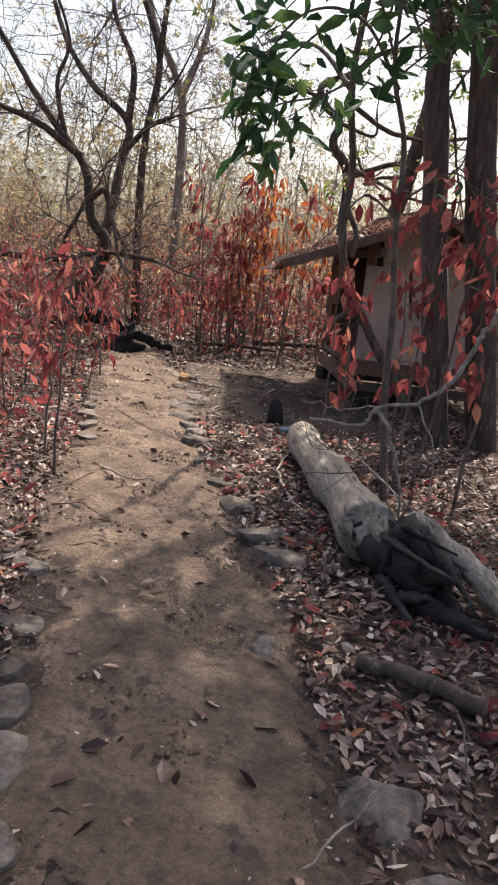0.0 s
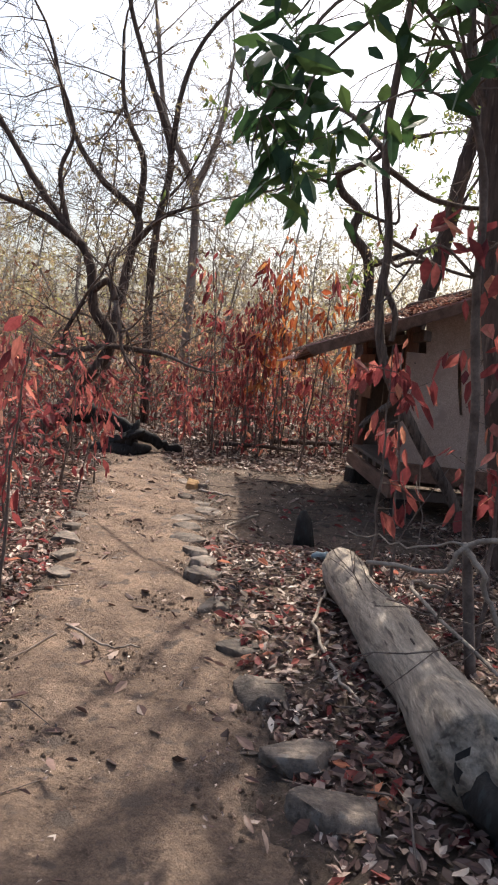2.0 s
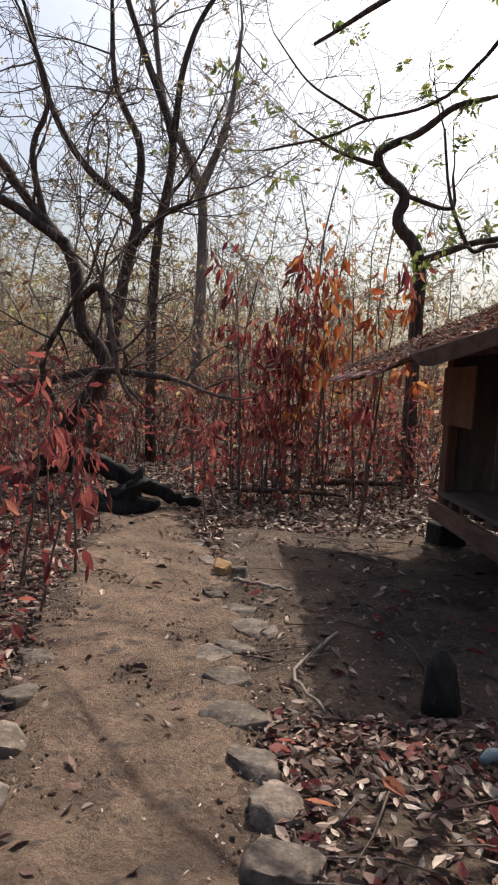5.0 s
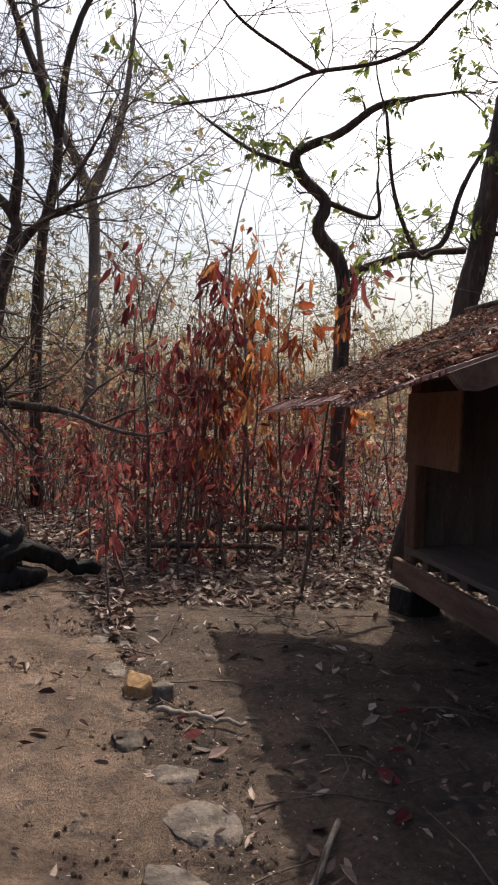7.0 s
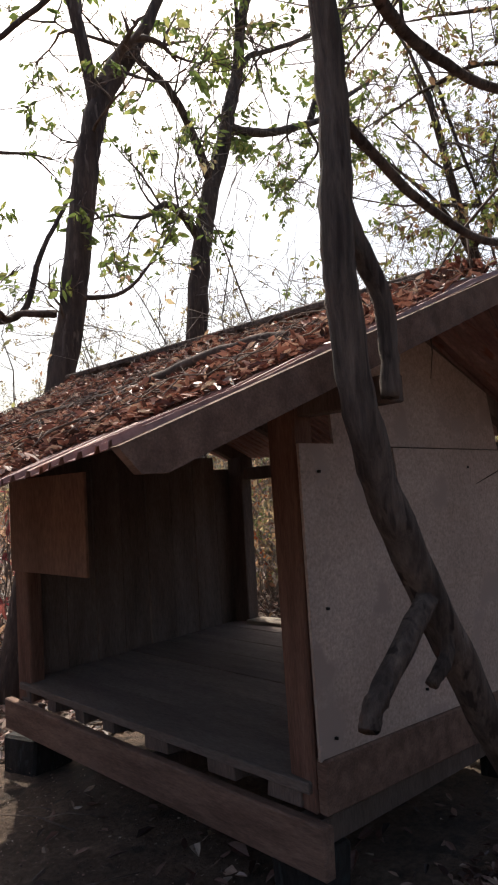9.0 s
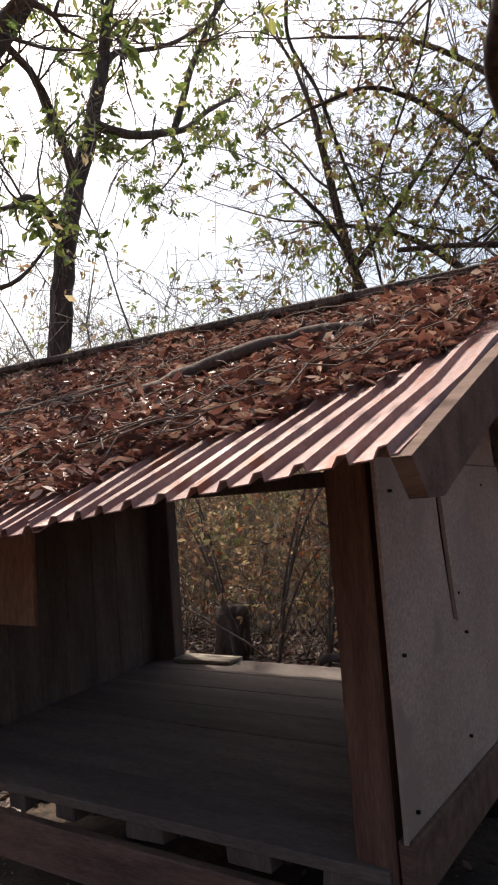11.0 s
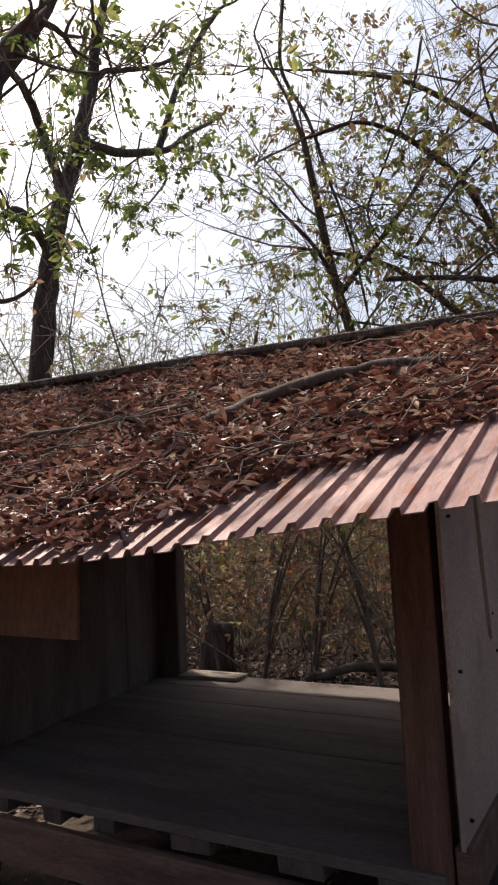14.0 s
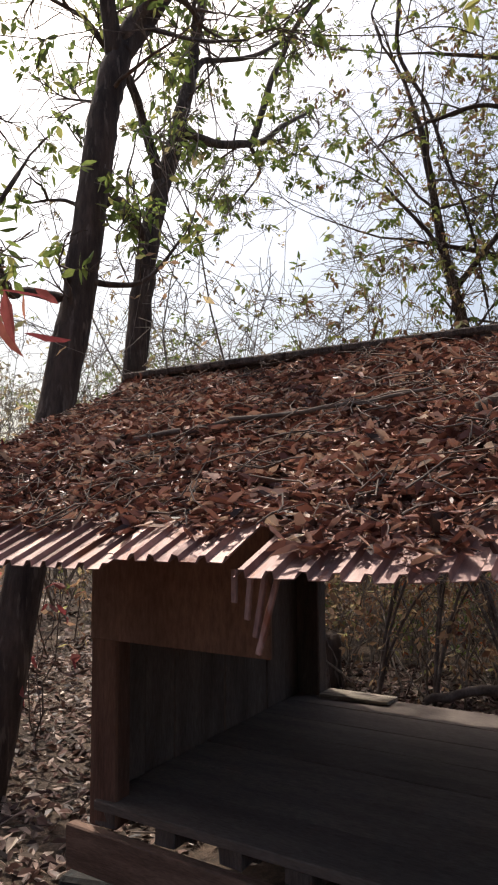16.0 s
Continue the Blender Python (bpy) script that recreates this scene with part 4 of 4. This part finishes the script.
# tangled tree east of the hut
tree((9.5, 9.4, 0), "large tangled tree hung with brown and green leaves", [
    ([(9.6, 9.5, -0.1), (9.5, 9.4, 2.0), (9.3, 9.2, 3.6), (9.0, 8.9, 5.4), (8.6, 8.7, 7.5)], 0.16, 0.06), ([(9.4, 9.3, 3.0), (8.4, 9.6, 3.7), (7.2, 10.4, 3.6), (6.6, 11.0, 3.2)], 0.06, 0.02), ([(9.3, 9.2, 3.6), (8.6, 10.4, 4.8), (8.0, 11.6, 5.2)], 0.06, 0.02),
    ([(9.1, 9.0, 4.6), (8.2, 9.4, 5.6), (7.4, 10.2, 6.2), (6.9, 10.9, 6.0)], 0.05, 0.02), ([(9.3, 9.2, 3.4), (8.4, 8.4, 4.4), (7.6, 7.8, 5.0)], 0.06, 0.02), ([(9.0, 8.9, 5.2), (8.0, 8.6, 6.2), (7.2, 8.6, 6.8)], 0.05, 0.02), ([(8.8, 8.8, 6.2), (8.4, 10.0, 7.2), (8.0, 11.2, 7.6)], 0.05, 0.02),
    ([(8.4, 9.6, 3.7), (7.8, 9.4, 3.0), (7.3, 9.6, 2.5)], 0.03, 0.012), ([(8.0, 11.5, 9.2), (7.5, 11.38, 8.0), (7.5, 11.4, 7.36), (7.5, 11.07, 6.57), (7.5, 10.84, 5.7), (7.5, 10.62, 4.93), (7.6, 10.5, 4.0)], 0.03, 0.014),
    ([(7.4, 9.8, 4.6), (7.5, 9.48, 5.06), (7.5, 9.11, 5.43), (7.5, 8.56, 5.73), (7.5, 8.16, 6.06)], 0.022, 0.014), ([(7.5, 10.24, 4.32), (7.5, 9.44, 4.17), (7.5, 8.7, 3.93), (7.6, 8.3, 3.6)], 0.03, 0.03),
    ([(7.6, 9.6, 7.2), (7.5, 9.74, 6.51), (7.5, 10.1, 5.78), (7.5, 10.38, 5.15), (7.5, 10.07, 4.6), (7.6, 9.6, 4.4)], 0.016, 0.010), ([(7.7, 8.3, 3.4), (7.5, 8.42, 4.22), (7.5, 8.69, 5.18), (7.5, 8.91, 6.04), (7.5, 8.97, 6.74)], 0.024, 0.014)], BARK, 10, 1.5, 3, OLIVE, 0.08, 1.15, 0.8)
t_, tips_ = tree((8.4, 10.6, 0), "leafy green tree among brown creepers", [
    ([(8.6, 10.4, -0.1), (8.4, 10.6, 2.4), (8.0, 11.0, 4.4), (7.6, 11.2, 6.4)], 0.10, 0.04), ([(8.2, 10.8, 3.4), (7.4, 10.9, 4.6), (6.9, 11.4, 5.4)], 0.04, 0.015), ([(8.0, 11, 4.4), (8.2, 10.0, 5.6), (8.4, 9.4, 6.6)], 0.04, 0.015)], BARK, 10, 1.4, 3, YOUNG, 0.085, 1.1)

# bare shrubs, a stump and a log just behind the hut
for x, y, lean in ((5.7, 11.6, 0.5), (5.9, 10.7, -0.4), (5.6, 9.9, 0.35), (6.1, 9.3, -0.5), (5.8, 11.2, -0.6)):
    limbs_ = []
    for k in range(4):
        a, h = rng.uniform(-1, 1), rng.uniform(1.2, 2.3)
        limbs_.append(([(x, y, -0.04), (x + 0.1 * a, y + lean * 0.25 + 0.1 * a, h * 0.4), (x + 0.25 * a, y + lean * 0.7 + 0.3 * a, h * 0.8), (x + 0.4 * a, y + lean * 1.2 + 0.7 * a, h)], 0.017, 0.006))
    tree((x, y, 0), "thin arching bare shrub with a few dry leaves", limbs_, TWIG, 4, 0.5, 1, BROWN, 0.07, 1.2, category="shrub")
tree_stump = empty("stump", (6.0, 11.85, 0), "weathered dark brown tree stump in the undergrowth", "stump")
w = Wood()
w.tube([(6.0, 11.85, -0.05), (6.0, 11.85, 0.2), (6.0, 11.84, 0.42), (6.0, 11.84, 0.53)], [0.22, 0.19, 0.18, 0.165], 14, 0.16)
child("body", w.mesh(BARK), tree_stump)
w = Wood()
w.tube(curve([(5.8, 10.75, 0.06), (6.0, 10.3, 0.16), (6.2, 9.8, 0.14), (6.3, 9.1, 0.08)], 5, 0.01), np.linspace(0.035, 0.06, 16), 10, 0.14)
tagged(new("fallen_branch", w.mesh(TWIG)), "brown fallen trunk lying in the undergrowth", "branch", "branches on the ground")

# near sapling with large green leaves above red ones
t_, tips_ = tree((1.3, 4.8, 0), "slender dark sapling with glossy green leaves above withered red ones", [
    ([(1.42, 4.8, -0.05), (1.3, 4.8, 0.77), (1.27, 4.8, 1.3), (1.21, 4.8, 1.79), (1.18, 4.8, 2.33), (1.05, 4.8, 2.77), (1.04, 4.8, 3.3)], 0.028, 0.012),
    ([(1.1, 4.8, 2.65), (0.8, 4.65, 2.95), (0.45, 4.5, 2.9), (0.2, 4.5, 2.55), (0.12, 4.48, 2.3)], 0.012, 0.005), ([(0.6, 4.6, 2.9), (0.35, 4.5, 2.6), (0.30, 4.5, 2.3)], 0.008, 0.004), ([(1.05, 4.8, 2.9), (1.3, 4.7, 3.1), (1.5, 4.6, 3.0)], 0.008, 0.004),
    ([(1.05, 4.8, 2.8), (0.85, 4.62, 3.08), (0.55, 4.5, 3.1), (0.3, 4.45, 2.85)], 0.008, 0.004), ([(1.08, 4.8, 2.6), (0.8, 4.62, 2.62), (0.5, 4.5, 2.42)], 0.008, 0.004), ([(1.06, 4.8, 2.7), (1.25, 4.6, 2.9), (1.0, 4.4, 2.95)], 0.007, 0.004),
    ([(1.2, 4.8, 1.9), (0.95, 4.65, 2.0), (0.75, 4.55, 1.75)], 0.008, 0.004), ([(1.2, 4.8, 2.0), (1.5, 4.7, 2.2), (1.7, 4.6, 1.95)], 0.008, 0.004)], TWIG, 3, 0.28, 1, None, twig_from=0.55)
gp = [(p, d) for p, d in tips_ if p[2] > 2.15 and p[0] > 0.12]
rp = [(p, d) for p, d in tips_ if 0.9 < p[2] <= 2.3 and p[0] > 0.95]
child("crown", foliage(gp, 2.4, 0.155, GREEN, 0.55, 0.07, 0.36), t_, "large glossy green leaves")
child("withered_leaves", foliage(rp, 2, 0.13, RED, 1.0, 0.08, 0.42), t_, "withered hanging red leaves")

# arching pale creeper beside the log
creeper = empty("creeper", (1.42, 4.4, 0), "pale bare arching creeper stem beside the log", "creeper")
for pts, r in (([(2.3, 4.5, 2.2), (1.83, 4.4, 1.43), (1.72, 4.4, 1.23), (1.6, 4.4, 0.96), (1.41, 4.4, 0.8), (1.15, 4.4, 0.75), (1.08, 4.4, 0.63), (0.75, 4.4, 0.64)], 0.018), ([(1.15, 4.4, 0.75), (1.26, 4.38, 0.58), (1.35, 4.36, 0.3), (1.42, 4.36, -0.03)], 0.016), ([(1.15, 4.4, 0.75), (0.95, 4.5, 0.70), (0.7, 4.6, 0.72)], 0.006), ([(1.41, 4.4, 0.8), (1.5, 4.2, 0.5), (1.46, 4.1, 0.0)], 0.007)):
    w = Wood()
    c = curve(pts, 6, 0.008)
    w.tube(c, np.linspace(r, r * 0.5, len(c)), 7, 0.1)
    child("stem", w.mesh(VINE), creeper)
for k in range(26):
    w, tp = Wood(), []
    a = np.array([rng.uniform(0.9, 1.9), rng.uniform(3.9, 5.6), rng.uniform(0.0, 0.5)])
    twigs_from(w, a, rng.normal(0, 1, 3), rng.uniform(0.3, 0.8), 0.005, 1, tp, 0.1, 0.8, 2)
    child("stem", w.mesh(TWIG), creeper)


def sapling(x, y, h, leaf=RED, n=6, size=0.16, lean=0.08, per=4, low=0.3, label="young sapling with withered hanging dark red leaves", width=0.36):
    """A thin straight sapling whose leaves hang limp in bunches."""
    z = float(rise(x, y))
    s = empty("sapling", (x, y, z), label, "sapling", "withered saplings")
    top = np.array([x + rng.normal(0, lean) * h, y + rng.normal(0, lean) * h, z + h])
    c = curve([(x, y, z - 0.04), (np.array([x, y, z]) + top) / 2 + rng.normal(0, 0.03, 3), top], 6, 0.008)
    w, tips = Wood(), []
    w.tube(c, np.linspace(0.007 + 0.004 * h, 0.003, len(c)), 5)
    for k in range(n):
        f = rng.uniform(low, 1.0)
        i = int(f * (len(c) - 1))
        d = rng.normal(0, 1, 3) * np.array([1, 1, 0.25]) + np.array([0, 0, 0.45])
        twigs_from(w, c[i], d, rng.uniform(0.10, 0.28) * min(h, 2.0) * 0.6, 0.003, 0, tips, 0.8)
    tips.append((c[-1], np.array([0, 0, 1.0])))
    child("stem", w.mesh(TWIG), s)
    tagged(child("leaves", foliage(tips, per, size, leaf, 1.6, 0.05, width), s), kind="stuff")
    return s


# the large red and orange clump beyond the shade
for k in range(16):
    x, y = rng.normal(0.45, 0.42), rng.normal(13.5, 0.5)
    h = rng.uniform(2.3, 3.5) * (1 - 0.25 * abs(x - 0.5))
    sapling(x, y, h, RED if x < 0.7 else ORANGE, 13, 0.18, 0.05, 2, 0.35, "tall sapling clump with hanging deep red leaves" if x < 0.7 else "tall sapling with hanging bright orange leaves", 0.3)
for x, y, h in ((1.05, 13.2, 3.3), (1.5, 13.4, 3.0), (1.75, 13.8, 2.9), (0.9, 12.9, 3.0), (2.1, 13.2, 2.5)):
    sapling(x, y, h + 0.25, ORANGE, 11, 0.21, 0.05, 2, 0.5, "tall sapling with hanging bright orange leaves", 0.3)
# single saplings near the path
for x, y, h, nn in ((-0.88, 4.8, 1.5, 3), (-1.05, 5.2, 1.3, 3), (-1.24, 9.1, 1.25, 6), (-1.22, 8.1, 1.0, 5), (-1.5, 8.6, 1.3, 6), (-1.9, 8.0, 1.5, 6), (1.21, 11.4, 2.7, 3),
                    (-0.35, 10.6, 0.9, 4), (-0.25, 11.4, 1.1, 4), (0.2, 11.9, 1.3, 6), (0.7, 12.3, 1.5, 6), (1.3, 12.6, 1.6, 6), (-0.6, 12.6, 1.3, 6), (-1.7, 10.2, 1.4, 7), (-2.3, 9.4, 1.5, 7), (-2.6, 11.2, 1.6, 7), (-2.0, 6.9, 1.2, 5), (-1.6, 6.2, 1.1, 4)):
    sapling(x, y, h, RED, nn, 0.12 if h < 2 else 0.2, width=0.3)
for x, y, h in ((1.55, 5.1, 1.9), (1.05, 5.6, 1.6), (1.7, 5.7, 1.8), (1.95, 4.9, 2.0), (1.35, 6.2, 1.6), (1.75, 5.3, 2.3)):
    sapling(x, y, h, RED, 8, 0.14, 0.06, 2.4, 0.45, "near sapling with large withered dark red leaves", 0.42)

# ---------------------------------------------------------------- woods all round
def thicket(name, count, area, heights, leaf, per, size, label, stems=TWIG, r=0.006, kids=3, clear=None, spread=0.08, droop=0.6, lean=0.16, fork=1):
    """Many thin stems and their leaves: nobody could count them."""
    w, tips = Wood(), []
    x0, x1, y0, y1 = area
    made, LEAST[0] = 0, 0.002 if heights[1] < 3.5 else 0.006
    while made < count:
        x, y = rng.uniform(x0, x1), rng.uniform(y0, y1)
        if clear and clear(x, y):
            continue
        made += 1
        h = rng.uniform(*heights)
        z = float(rise(x, y)) - 0.05
        top = np.array([x + rng.normal(0, lean) * h, y + rng.normal(0, lean) * h, z + h])
        c = curve([(x, y, z), (np.array([x, y, z]) + top) / 2 + rng.normal(0, 0.07 * h, 3), top], 4, 0.012 * h)
        w.tube(c, np.linspace(r * (0.6 + 0.4 * h), r * 0.3, len(c)), 4)
        for k in range(kids):
            i = int(rng.uniform(0.25, 1.0) * (len(c) - 1))
            twigs_from(w, c[i], rng.normal(0, 1, 3) + np.array([0, 0, 0.7]), rng.uniform(0.15, 0.4) * h, r * 0.55, fork if h > 2 else 0, tips, 0.2, 0.7, 3)
    t = tagged(new(name), label, "undergrowth", kind="stuff")
    tagged(child("stems", w.mesh(stems), t), kind="stuff")
    tagged(child("leaves", foliage(tips, per, size, leaf, droop, spread, 0.4, 5 if heights[1] > 3.5 else 2, far=heights[1] > 2.7), t), kind="stuff")
    return t


def off_path(x, y):
    a, b = path_edges(min(y, 12.9))
    return (a - 0.35 < x < b + 0.35 and y < 13) or (0.0 < x < 4.4 and 6.0 < y < 11.8) or (-0.2 < x < 2.6 and y < 12.2)


thicket("red_undergrowth", 520, (-7, 3.6, 10.8, 19), (0.6, 1.9), RED, 2, 0.12, "low withered saplings with dull red leaves under the trees", clear=off_path)
thicket("brown_undergrowth", 800, (-11, 9, 14, 28), (1.0, 3.3), BROWN, 2, 0.13, "dense brown dry undergrowth filling the woods", clear=off_path)
thicket("red_undergrowth", 150, (-5.5, -1.4, 4.5, 10.5), (0.5, 1.5), RED, 2, 0.12, "withered red-leaved seedlings beside the path", clear=off_path)
# pale stems and leaves stand in for sun missing behind the hut
thicket("brown_undergrowth", 330, (5.9, 12, 8.2, 15), (1.0, 3.0), LIT_TAN, 2.8, 0.085, "dense thicket of thin brown stems behind the hut", VINE, r=0.007, lean=0.42, kids=6)
thicket("green_undergrowth", 170, (7.0, 12, 8.5, 16), (0.6, 2.4), YOUNG, 4, 0.085, "pale green bushes deep in the thicket behind the hut")
thicket("red_undergrowth", 45, (5.8, 8.5, 8.8, 15), (0.8, 2.4), ORANGE, 2, 0.07, "withered reddish shoots behind the hut")
thicket("brown_undergrowth", 160, (4.4, 12, 2, 7.6), (0.8, 2.6), BROWN, 2, 0.11, "dry brown bushes beside the hut", clear=off_path)
thicket("brown_undergrowth", 200, (-12, 6, -14, -3.5), (0.8, 2.6), BROWN, 2, 0.12, "dry brown bushes along the path behind")
# distant woods in bark and leaf colours that carry painted haze
thicket("far_woods", 120, (-24, 24, 28, 50), (4.5, 10), HAZE, 2.5, 0.2, "bare grey-brown trees of the far woods", BARK_HAZE, 0.018, 7, spread=0.25, lean=0.12, fork=2)
thicket("far_woods", 46, (-14, 8, 17, 28), (4.0, 8.0), HAZE, 0.7, 0.11, "thin bare trees of the dry woods", BARK_HAZE, 0.014, 8, spread=0.12, lean=0.14, fork=2)
thicket("far_woods", 120, (14, 34, 4, 34), (3.0, 8.0), YOUNG, 2, 0.2, "hazy green and brown trees of the far woods", BARK_HAZE, 0.015, 7, spread=0.25, fork=2)
thicket("far_woods", 80, (7.5, 15, 12, 24), (3.0, 7.0), HAZE, 0.5, 0.10, "slender bare saplings behind the hut", BARK_HAZE, 0.010, 9, spread=0.1, fork=2, lean=0.25)
thicket("far_woods", 60, (-30, -7, -8, 28), (4.0, 9.0), HAZE, 1.5, 0.2, "bare trees of the woods beside the path", BARK_HAZE, 0.016, 6, spread=0.3, fork=2)

# ---------------------------------------------------------------- leaf litter on the ground
def litter(name, count, area, sizes, label, clear=None, material=LITTER):
    x0, x1, y0, y1 = area
    x, y = rng.uniform(x0, x1, count), rng.uniform(y0, y1, count)
    if clear is not None:
        k = clear(x, y)
        x, y = x[k], y[k]
    z = rise(x, y)
    ob = new(name, lying(len(x), x, y, z + rng.uniform(0.004, 0.035, len(x)), rng.uniform(*sizes, len(x)), material, 0.0, 0.36, far=sizes[0] < 0.01 or y0 > 13))
    return tagged(ob, label, "leaves", kind="stuff")


def dense(x, y):
    a, b = path_edges(y)
    on = (x > a - 0.05) & (x < b + 0.05) & (y < 12.8)
    bare = ((x > -0.2) & (x < 2.0) & (y > 7.0) & (y < 10.9)) | ((x > 1.7) & (x < 3.7) & (y > 8.3) & (y < 10.8))
    patch = np.sin(x * 2.3 + 1.1) * np.sin(y * 1.9) + 0.5 * np.sin(x * 5.1 + y * 4.3)
    return ~on & (~bare | (rng.random(len(x)) < 0.07)) & (rng.random(len(x)) < 0.72 + 0.28 * patch)


litter("leaf_litter", 95000, (-3.2, 3.4, 0.6, 9.0), (0.022, 0.08), "brown and grey dry leaves covering the ground", dense)
litter("leaf_litter", 52000, (-5, 7.5, 8.5, 16), (0.045, 0.11), "brown dry leaves covering the woodland floor", dense)
litter("leaf_litter", 16000, (-12, 13, 14, 30), (0.10, 0.2), "brown dry leaves on the far woodland floor", dense)
litter("leaf_litter", 26000, (3.3, 9.0, 2.5, 9.2), (0.04, 0.11), "brown dry leaves covering the ground beside the hut", lambda x, y: ~((x < 3.75) & (y > 8.2)))
litter("leaf_litter", 800, (-1.4, 0.6, 1.2, 12), (0.03, 0.10), "few dry leaves scattered on the bare path", lambda x, y: (x > path_edges(y)[0]) & (x < path_edges(y)[1]))

def crumbs(x, y):
    a, b = path_edges(y)
    side = np.minimum(x - a, b - x)
    return (side > -0.25) & (rng.random(len(x)) < np.clip(1.1 - side * 2.2, 0.35, 1.0) * (0.65 + 0.35 * np.sin(x * 7) * np.sin(y * 5)))


litter("leaf_crumbs", 26000, (-1.6, 0.95, 0.9, 11), (0.006, 0.024), "small dark leaf crumbs trodden into the path", crumbs)
litter("leaf_crumbs", 6000, (-0.3, 2.2, 6.6, 11), (0.006, 0.02), "small leaf crumbs on the shaded soil before the hut", lambda x, y: x < 9)
litter("red_leaf_litter", 2600, (-3.0, 2.0, 2.0, 9.0), (0.06, 0.12), "fallen dark red leaves beside the path", dense, RED)
w = Wood()
for k in range(520):
    x, y = rng.uniform(-3, 3), rng.uniform(1, 13)
    if path_edges(y)[0] < x < path_edges(y)[1] and rng.random() < 0.9:
        continue
    if 1.7 < x and 8.2 < y < 10.9:
        continue
    a, l = rng.uniform(0, 2 * math.pi), rng.uniform(0.06, 0.3)
    d = np.array([math.cos(a), math.sin(a), 0]) * l
    p = np.array([x, y, float(rise(x, y)) + 0.02])
    w.tube([p - d, p + rng.normal(0, 0.02, 3) + (0, 0, 0.015), p + d], [0.005, 0.004, 0.002], 4)
tagged(new("ground_twigs", w.mesh(TWIG)), "small dry twigs scattered on the ground", "twigs", kind="stuff")
w = Wood()
for k in range(6500):
    y = 1.0 + 10.5 * rng.random() ** 1.5
    a, b = path_edges(y)
    x = rng.uniform(a - 0.1, b + 0.25)
    r = 0.003 + 0.010 * rng.random() ** 4
    z = float(rise(x, y)) + 0.008
    w.tube([(x, y, z - r), (x + r * 0.3, y, z + r * 0.2), (x, y + r * 0.2, z + r)], [r * 0.9, r, r * 0.5], 5, 0.3)
tagged(new("gravel", w.mesh(PATH_DIRT)), "small pebbles and dirt clods on the path", "gravel", kind="stuff")
